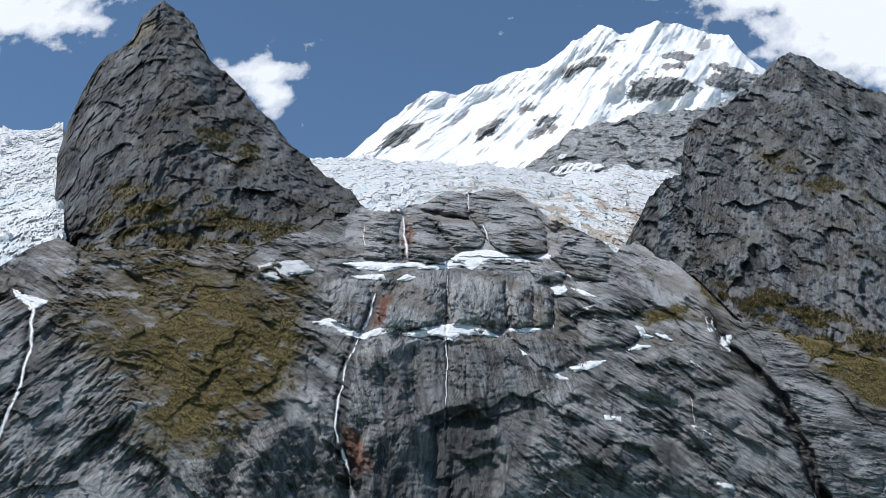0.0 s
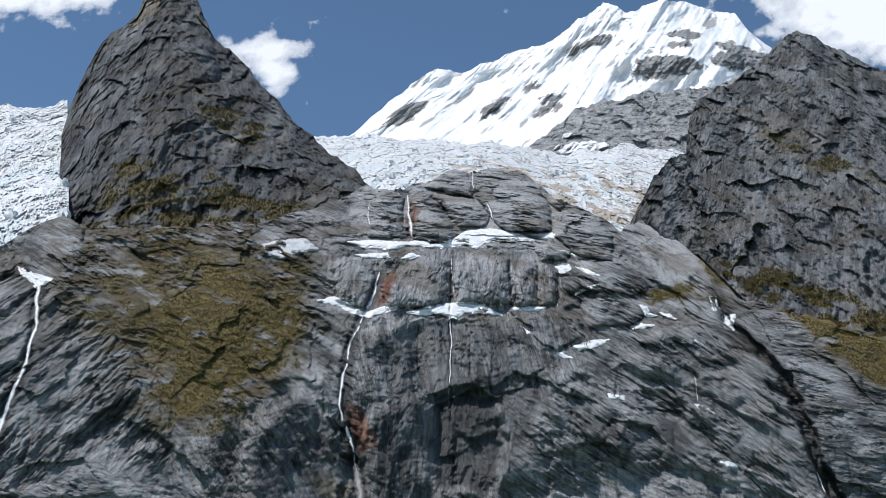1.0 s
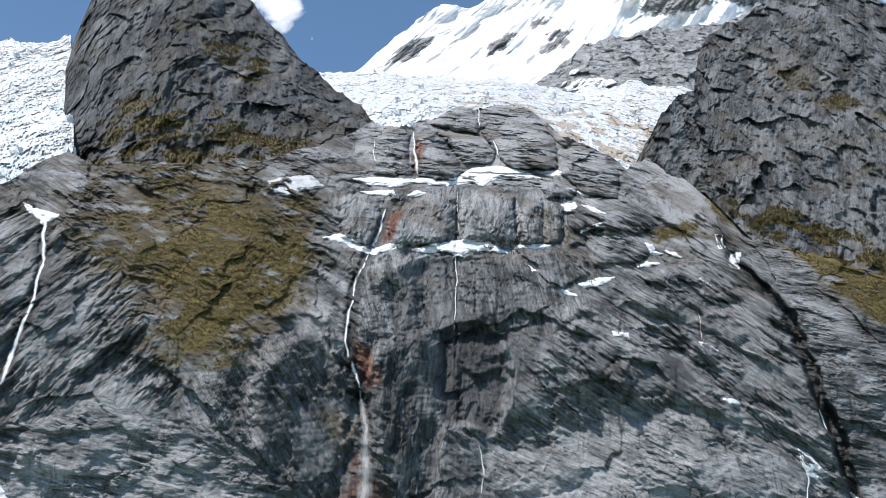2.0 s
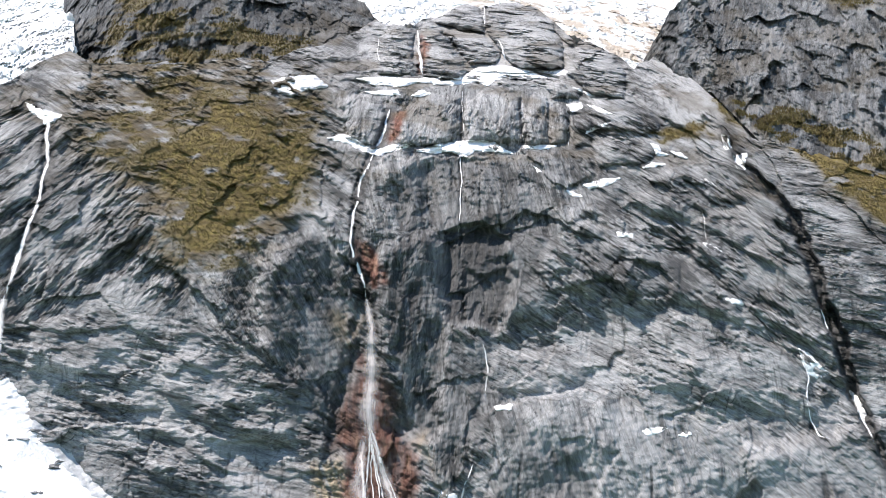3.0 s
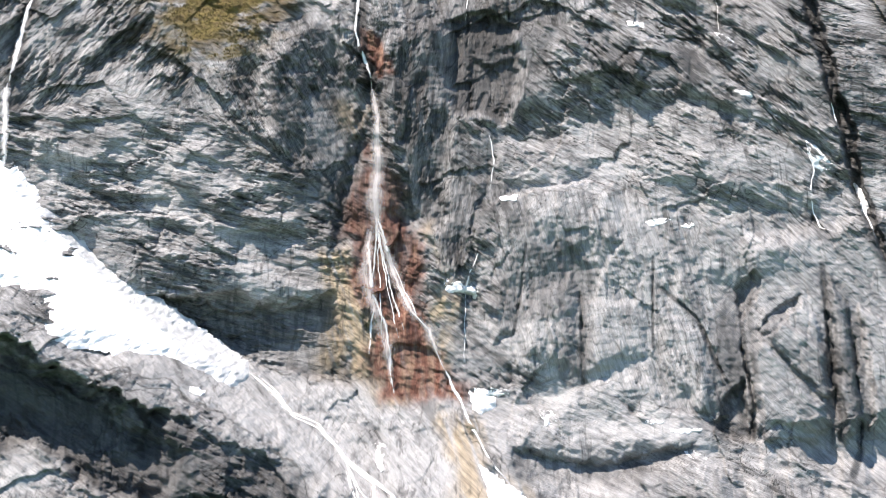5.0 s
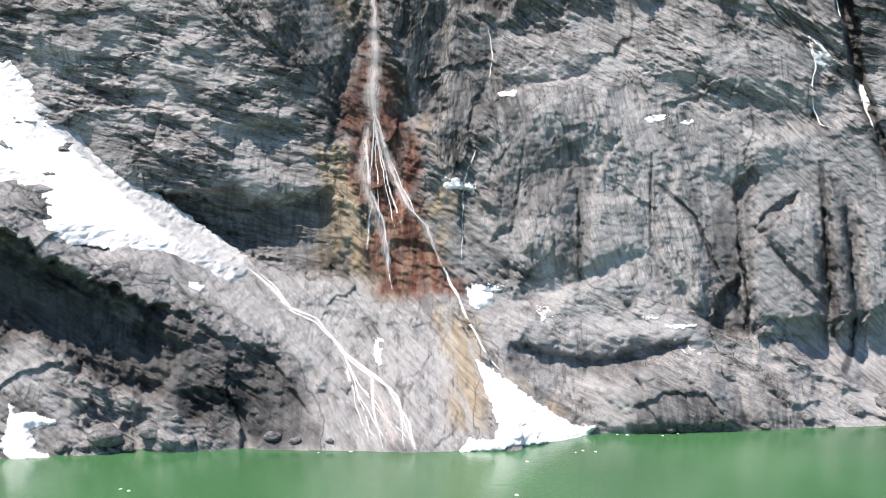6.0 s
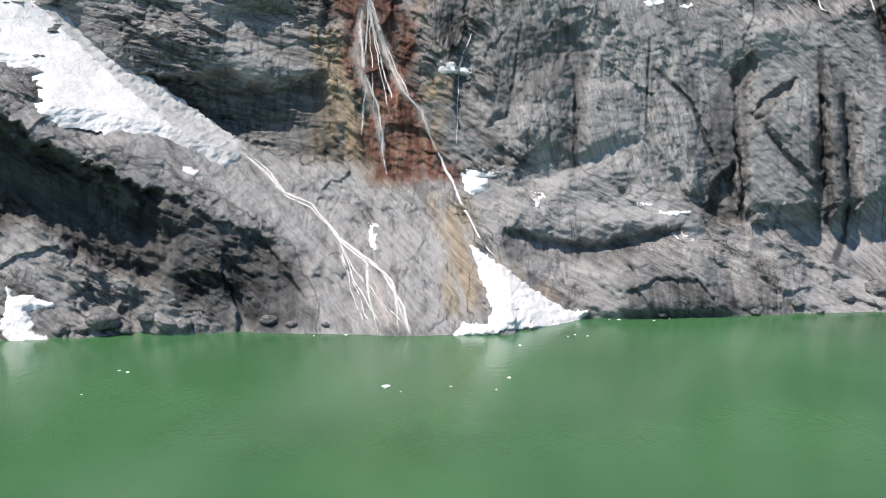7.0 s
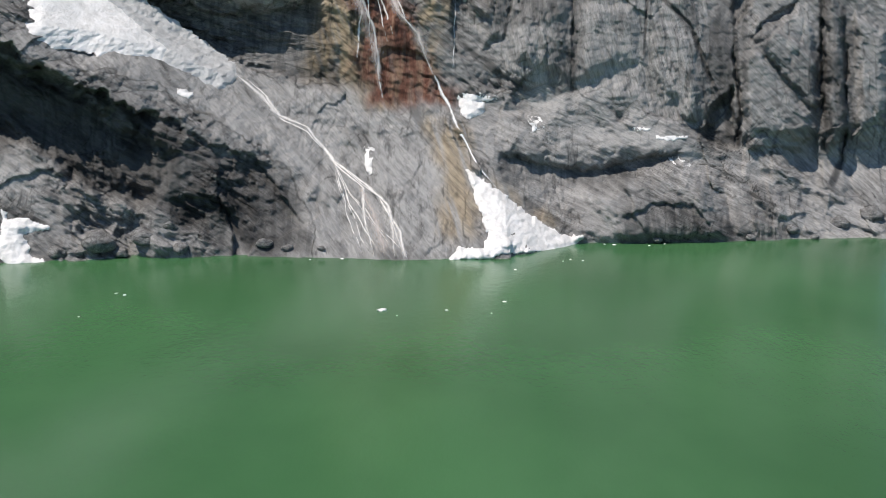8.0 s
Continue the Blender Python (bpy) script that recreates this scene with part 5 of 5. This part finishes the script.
drift([(44.9, 51.1), (50.4, 50.6), (53.5, 46.9), (47.8, 45.1)], SNOW, "small white snow patch on a rock ledge", 0.5)
drift([(111.5, 33.4), (115.0, 34.1), (121.0, 30.5), (115.5, 30.7)], SNOW, "small white snow patch on a rock ledge", 0.5)
drift([(95.2, 47.0), (103.8, 46.2), (95.5, 46.2)], SNOW, "small white snow patch on a rock ledge", 0.5)
drift([(106.4, 42.9), (120.6, 42.8), (111.5, 41.9)], SNOW, "small white snow patch on a rock ledge", 0.5)
drift([(-234.9, 333.0), (-228.3, 328.7), (-212.5, 323.6), (-215.5, 317.0), (-217.9, 315.2), (-221.3, 319.6), (-229.2, 325.3)], SNOW, "small white snow patch on a rock ledge", 0.5)
drift([(-102.9, 364.9), (-94.0, 370.3), (-78.1, 373.4), (-68.3, 363.2), (-83.3, 357.7), (-88.2, 351.2), (-96.5, 354.6)], GREY_SNOW, "grey old snow patch on a rock shelf", 0.9)
drift([(-244.8, 193.0), (-209.5, 163.9), (-196.9, 152.2), (-187.1, 142.7), (-163.3, 122.2), (-143.9, 103.5), (-126, 88.9), (-111.2, 78.9), (-122.3, 80.2), (-129.7, 81.2), (-145.6, 86.3), (-165.1, 88.4), (-166.4, 96.0), (-170.8, 104.8), (-179.6, 109.6), (-213.8, 118.3)], SNOW, "large bright snowfield banked against the cliff", 4.0, base=-1)
drift([(-187.1, 143.7), (-163.3, 123.2), (-143.9, 104.5), (-111.2, 81.9), (-94.0, 69.8), (-108.9, 73.1), (-126.3, 86.0), (-147.9, 102.3), (-170.4, 122.7)], GREY_SNOW, "grey snow along the edge of the snowfield", 4.5, base=-1)
drift([(-169.7, 4.6), (-168.1, 12.5), (-169.3, 19.7), (-167.0, 15.6), (-158.8, 15.7), (-151.6, 12.8), (-158.8, 11.4), (-161.2, 10.7), (-158.5, 6.6), (-156.7, 1.7), (-151.3, -0.1), (-163.8, -0.5)], SNOW, "old snow bank on the stony shore", 0.8)
drift([(100.2, 257.0), (109.3, 256.7), (108.3, 254.3), (100.9, 254.7)], SNOW, "small white snow patch on a rock ledge", 0.5)
drift([(50.8, 318.8), (71.6, 320.4), (66.0, 317.0), (52.3, 316.5)], SNOW, "small white snow patch on a rock ledge", 0.5)
drift([(183.6, 320.3), (192.3, 322.4), (185.6, 308.0), (182.2, 308.8)], SNOW, "small white snow patch on a rock ledge", 0.5)
drift([(180.4, 338.1), (184.2, 338.4), (183.2, 326.8), (178.7, 325.0)], SNOW, "small white snow patch on a rock ledge", 0.5)
drift([(16.2, 30.1), (21.1, 26.8), (30.8, 21.5), (42.9, 12.4), (57.8, 3.7), (67.3, 1.8), (57.1, -1.2), (44.0, 0.9), (29.1, 1.8), (24.4, 1.0), (8.2, -0.1), (11.7, 3.0), (22.2, 2.8), (24.9, 8.2), (20.6, 17.8)], SNOW, "cone of old snow reaching the lake shore", 2.8)
drift([(73.0, 396.8), (87.4, 401.8), (88.4, 395.7), (78.2, 392.9)], SNOW, "small white snow patch on a rock ledge", 0.5)
drift([(-15.8, 359.0), (-10.6, 365.1), (-5.3, 362.8), (-10.5, 358.4)], SNOW, "small white snow patch on a rock ledge", 0.5)
drift([(157.4, 217.7), (165.4, 217.3), (166.7, 215.3), (160.3, 215.8)], SNOW, "small white snow patch on a rock ledge", 0.5)
drift([(28.2, 155.5), (36.9, 156.8), (35.4, 154.5), (29.6, 153.7)], SNOW, "small white snow patch on a rock ledge", 0.5)
drift([(-29.3, 39.3), (-26.2, 38.2), (-26.5, 29.6), (-28.6, 30.7)], SNOW, "small white snow patch on smooth slabs", 0.5)
drift([(-109.9, 64.9), (-104.0, 62.3), (-104.6, 61.1), (-108.9, 63.0)], SNOW, "small white snow patch on smooth slabs", 0.5)
drift([(14.6, 61.9), (30.8, 60.1), (25.3, 58.1), (16.0, 59.2)], SNOW, "small white snow patch on smooth slabs", 0.5)


# ---- falling water ----
def ribbon(name, line, widths, material, parent, lift=0.5, seed=0):
    p = np.array(line, float)
    s = np.concatenate([[0], np.cumsum(np.hypot(*np.diff(p, axis=0).T))])
    n = max(8, int(s[-1] / 0.7))
    t = np.linspace(0, s[-1], n)
    cx, cz = np.interp(t, s, p[:, 0]), np.interp(t, s, p[:, 1])
    cx = cx + 0.7 * fbm(t / 13, t * 0 + seed, 4, seed, 0.5) * np.clip(t / 6, 0, 1)
    w = np.interp(t, np.linspace(0, s[-1], len(widths)), widths) * (0.85 + 0.35 * fbm(t / 5, t * 0, 3, seed + 5))
    q = np.linspace(-1, 1, 9)
    x, z = cx[:, None] + 0.5 * w[:, None] * q, np.repeat(cz[:, None], 9, 1)
    # thin at the edges and where it starts and ends
    inner = (1 - np.abs(q)) * np.ones_like(x) - 0.6 * (smooth(0.8, 1.0, t / s[-1]) + 0.5 * smooth(0.08, 0.0, t / s[-1]))[:, None]
    # the water follows the rock loosely and leaps its small ledges
    r = relief(x, z)
    if max(widths) > 1.2:
        r = np.convolve(np.pad(r.max(1), 6, "edge"), np.ones(13) / 13, "valid")[:, None] * np.ones_like(x)
    y = depth(x, z)
    far = np.sqrt(x * x + y * y + (z - EYE) ** 2)
    k = 1 - (r + lift * (1.3 - 0.9 * q * q)) / far
    pts = np.stack([x * k, y * k, EYE + (z - EYE) * k], -1)
    return part(name, grid_mesh(name, pts, {"cover": np.stack([inner, inner, inner], -1)}), material, parent)


def threads(start, ends, count, width, seed):
    """Thin strands that part from one place and spread as they fall."""
    r = random.Random(seed)
    (xa, za), (xb, zb), out = ends[0], ends[1], []
    for k in range(count):
        f = (k + r.uniform(0.1, 0.9)) / count
        ex, ez = xa + (xb - xa) * f, za + (zb - za) * f + r.uniform(-2, 2)
        a = r.uniform(0, 0.25)
        pts = []
        for i in range(7):
            t = a + (1 - a) * i / 6
            pts.append((start[0] + (ex - start[0]) * t ** 1.35 + r.uniform(-0.6, 0.6), start[1] + (ez - start[1]) * t))
        out.append((pts, [width * r.uniform(0.6, 1.2), width * r.uniform(0.5, 1.3), width * r.uniform(0.7, 1.6)], THREAD))
    return out


def fall(label, strands, group="waterfalls and streams on the cliff"):
    root = new("waterfall")
    root.location = (0, 0, 0)
    tagged(root, label, "waterfall", group)
    for k, (line, widths, material) in enumerate(strands):
        ribbon({"white_water": "stream", "falling_spray": "spray", "thin_veil": "veil"}.get(material.name, "thread"), line, widths, material, root, 0.25 if max(widths) > 1.2 else 0.06, 600 + 7 * k + int(abs(line[0][0])))
    return root


fall("tall white waterfall over a rust-red rock wall", [
    ([(-37.1, 304.7), (-40.1, 294.8), (-43.6, 285.1), (-43.6, 273.2), (-45.6, 262.8), (-46.2, 245.4), (-44.2, 234.2), (-39.0, 221.3), (-36.1, 209.3)], [1.6, 2.6, 1.6, 2.6, 1.8, 3.0, 2.4], FOAM),
    ([(-37.1, 211.6), (-33.8, 197.1), (-33.0, 168.7), (-34.0, 151.1), (-32.2, 135.8)], [3, 7, 9, 10, 13], MIST),
    ([(-37.1, 211.6), (-33.8, 197.1), (-33.0, 168.7), (-34.0, 151.1), (-32.2, 135.8)], [1.5, 3.0, 3.6, 4, 5], MIST),
    ([(-35.8, 139.9), (-38.2, 115.6), (-32.0, 96.1), (-27.1, 80.9), (-23.2, 59.9)], [6, 11, 9, 6], VEIL),
    ([(-32.2, 139.8), (-24.1, 115.4), (-17.1, 100.2), (-7.3, 89.4), (-0.7, 72.3), (0.8, 69.2)], [7, 11, 8, 5], VEIL),
] + [
    ([(-37.1, 130.7), (-34.4, 106.5), (-27.7, 91.5), (-25.3, 74.5), (-23.2, 59.9)], [1.8, 2.4, 2.2, 2.6], THREAD),
    ([(-33.0, 144.1), (-23.8, 115.4), (-17.1, 100.2), (-7.3, 89.4), (-0.7, 72.3), (0.8, 69.1)], [2.2, 3.2, 2.0, 2.4, 2.4], THREAD),
    ([(0.8, 70.1), (7.2, 57.7), (13.4, 44.2), (21.1, 31.6), (28.6, 23.3)], [2.6, 3.6, 2.4, 2.0, 1.8], FOAM),
] + threads((-33.3, 146.1), [(-36.4, 76.7), (-10.1, 92.3)], 5, 1.3, 3))
fall("short white waterfall between two snow ledges", [
    ([(-29.3, 344.9), (-31.0, 330.2), (-33.9, 314.4), (-36.4, 307.0)], [1.4, 2.4, 3.0, 3.6], FOAM),
])
fall("short pale waterfall below the icefall", [
    ([(-14.6, 447.4), (-12.7, 414.1), (-9.9, 383.1)], [2, 3.4, 5.5], FOAM),
    ([(-15.6, 440.4), (-16.0, 414.1), (-14.9, 388.1)], [1, 1.4, 2.5], VEIL),
])
fall("thin stream over grey slabs below the glacier", [
    ([(37.2, 504.5), (36.0, 484.0), (35.4, 462.5)], [1.4, 2.0, 1.2], FOAM),
    ([(44.2, 441.2), (46.2, 431.2), (46.4, 406.1)], [1.4, 2.2, 2.0], FOAM),
])
fall("faint stream on dark rock below the icefall", [
    ([(-41.4, 429.8), (-40.6, 410.0), (-39.1, 394.4)], [1.0, 1.4, 1.6], THREAD),
])
fall("thin thread of water down a dark crack", [
    ([(15.7, 366.4), (15.6, 345.0), (15.2, 322.8)], [0.9, 0.7, 0.9], FOAM),
    ([(12.7, 308.4), (13.7, 290.0), (12.7, 271.2), (10.9, 245.7)], [1.4, 1.2, 1.0, 0.5], FOAM),
])
fall("slender white waterfall below the hanging glacier", [
    ([(-233.3, 331.5), (-217.4, 316.8), (-209.7, 289.0), (-207.6, 261.3), (-208.2, 235.8), (-211.4, 212.8), (-212.0, 203.7)], [3, 3.4, 3.0, 2.4, 3.2, 4.5, 5], FOAM),
    ([(-212.0, 205.7), (-211.0, 189.8), (-208.2, 164.9)], [5, 4, 3], THREAD),
])
fall("branching white cascade over smooth slabs into the lake", [
    ([(-89.6, 70.6), (-77.7, 61.6), (-68.8, 52.8), (-56.6, 47.7), (-43.2, 34.0), (-28.6, 25.8), (-18.4, 17.9), (-14.1, 7.5), (-9.2, 0.6)], [1.6, 4.0, 5.0, 2.6, 3.2, 3.0, 2.8, 2.6], THREAD),
    ([(-84.6, 68.6), (-74.7, 60.6), (-66.8, 51.0), (-55.6, 45.7), (-42.2, 33.0), (-29.6, 24.2), (-28.0, 13.3), (-23.7, 1.0)], [1.0, 2.4, 3.6, 1.8, 2.2, 2.4, 2.0, 2.6], THREAD),
    ([(-56.6, 47.7), (-43.2, 34.6), (-30.6, 26.2), (-22.4, 21.0), (-16.2, 13.4), (-14.6, 1.1)], [1.2, 1.8, 1.8, 1.8, 2.0, 2.0], THREAD),
] + [
    ([(-20.4, 18.5), (-12.7, 9.1), (-10.1, 0.8)], [1.5, 2.2, 3.0], THREAD),
    ([(-30.4, 24.5), (-22.7, 12.1), (-18.1, 0.8)], [3, 9, 14], VEIL),
] + threads((-42.7, 34.4), [(-30.8, 1.8), (-9.0, 1.7)], 5, 1.1, 5))
fall("thin thread of water down the grey wall", [
    ([(23.0, 188.4), (25.5, 176.1), (23.0, 158.0)], [1.0, 1.3, 0.9], THREAD),
    ([(16.8, 127.1), (13.0, 117.0), (10.1, 108.6)], [0.9, 1.3, 2.0], THREAD),
    ([(10.5, 109.1), (10.2, 88.0), (9.8, 68.0)], [0.8, 0.8, 0.6], FOAM),
])
fall("thin white stream in a rock gully", [
    ([(195.9, 186.7), (197.9, 174.0), (194.8, 160.0), (194.3, 150.8), (197.1, 142.6), (209.1, 139.7)], [1.4, 1.6, 1.2, 1.6, 2.6, 2.0], FOAM),
])
fall("narrow white stream in a dark gully", [
    ([(211.4, 213.5), (213.8, 201.3)], [1.2, 1.8], FOAM),
    ([(220.8, 167.1), (223.5, 151.3), (227.0, 138.0)], [1.6, 2.4, 1.2], FOAM),
])
fall("thin thread of water between ledges", [
    ([(53.5, 360.8), (51.9, 340.0), (51.2, 319.1)], [0.4, 0.5, 0.4], THREAD),
])
fall("thin thread of water between ledges", [
    ([(81.9, 345.9), (80.0, 333.0), (78.6, 318.6)], [0.8, 1.0, 0.9], FOAM),
])
fall("thin broken stream on the grey wall", [
    ([(153.1, 275.8), (152.6, 264.0), (150.8, 252.0)], [0.7, 1.0, 0.8], THREAD),
])


# ---- ice floes ----
def floe(x, y, size, seed):
    r = random.Random(seed)
    bm = bmesh.new()
    bmesh.ops.create_icosphere(bm, subdivisions=2, radius=1)
    for v in bm.verts:
        k = 1 + 0.45 * noise.noise(v.co * 1.7 + Vector((seed * 3.1, 0, 0)))
        v.co = Vector((v.co.x * k * size, v.co.y * k * size * 0.7, max(v.co.z, -0.4) * k * size * 0.28))
    me = bpy.data.meshes.new("ice_floe")
    bm.to_mesh(me)
    bm.free()
    ob = part("ice_floe", me, SNOW)
    ob.matrix_world = pose(x, y, 0.02, 0, 0, r.uniform(0, 360))
    return tagged(ob, "small white ice floe drifting on the green lake", "ice floe", "ice floes on the lake")


floe(-16.0, 361.6, 2.00, 1)
floe(5.7, 362.8, 0.70, 2)
floe(26.0, 375.3, 1.00, 3)
floe(-106.5, 378.2, 0.90, 4)
floe(-110.1, 380.5, 0.70, 5)
floe(33.5, 426.0, 0.90, 6)
floe(57.6, 446.4, 0.70, 7)
floe(62.4, 444.3, 0.80, 8)
floe(80.8, 478.3, 0.80, 9)
floe(76.6, 479.4, 0.70, 10)
floe(96.0, 477.5, 0.60, 11)
floe(103.4, 481.5, 0.70, 12)
floe(-35.8, 442.5, 1.00, 13)
floe(71.3, 485.5, 0.80, 14)
floe(-113.3, 348.9, 0.40, 15)
floe(-10.8, 355.4, 0.30, 16)
floe(20.7, 359.6, 0.35, 17)
floe(54.2, 443.0, 0.50, 18)
floe(-48.5, 440.0, 0.50, 19)

# ---- turf ----
def build_tufts(count):
    r = np.random.RandomState(11)
    x, z = r.uniform(-230, 310, count * 6), r.uniform(215, 415, count * 6)
    x, z = x.astype(np.float32), z.astype(np.float32)
    keep = (turf(x, z) > 0.5) & (z < table(x, TOP) - 2)
    x, z = x[keep][:count], z[keep][:count]
    root = face(x, z)
    return tuft_mesh("tussock_grass", root, 0.8, r)


tufts = part("tussock_grass", build_tufts(26000), GRASS)
tagged(tufts, "olive and brown tussock grass on the rock slope", "grass", kind="stuff")
slope_turf("rock_horn", horn, 6000, 1.3, 21)
slope_turf("rock_buttress", buttress, 6000, 1.3, 22)


# ---- boulders on the shore ----
def boulder(x, z, size, seed):
    r = random.Random(seed)
    bm = bmesh.new()
    bmesh.ops.create_icosphere(bm, subdivisions=3, radius=1)
    off = Vector((seed * 7.3, seed * 2.1, 0))
    for v in bm.verts:
        k = 1 + 0.35 * noise.noise(v.co * 1.1 + off) + 0.16 * noise.noise(v.co * 2.9 + off) + 0.06 * noise.noise(v.co * 8 + off)
        v.co = Vector((v.co.x * k * size * 1.25, v.co.y * k * size, v.co.z * k * size * 0.75))
    for f in bm.faces:
        f.smooth = True
    me = bpy.data.meshes.new("boulder")
    bm.to_mesh(me)
    bm.free()
    ob = part("boulder", me, STONE)
    place = face(np.array([x]), np.array([z]))[0]
    ob.matrix_world = Matrix.Translation(Vector([float(c) for c in place])) @ pose(0, 0, 0, r.uniform(-12, 12), r.uniform(-12, 12), r.uniform(0, 360))
    return tagged(ob, "rounded grey boulder at the foot of the cliff", "boulder", "boulders along the shore")


boulder(-132.1, 6.7, 6.5, 1)
boulder(-115.4, 8.1, 4.5, 2)
boulder(-123.4, 2.5, 2.5, 3)
boulder(-147.3, 3.5, 3, 4)
boulder(-101.3, 3.5, 3, 5)
boulder(-106.2, 12.4, 2, 6)
boulder(-139.1, 3.2, 2, 7)
boulder(-68.0, 4.4, 3, 8)
boulder(-58.6, 2.9, 2.2, 9)
boulder(165.9, 4.0, 3, 10)
boulder(188.6, 5.7, 4, 11)
boulder(207.0, 8.5, 5, 12)
boulder(144.8, 1.2, 2.2, 13)
boulder(101.6, 0.8, 2.0, 14)
boulder(175.4, 0.7, 2.0, 15)
boulder(-44.8, 3.0, 1.6, 16)
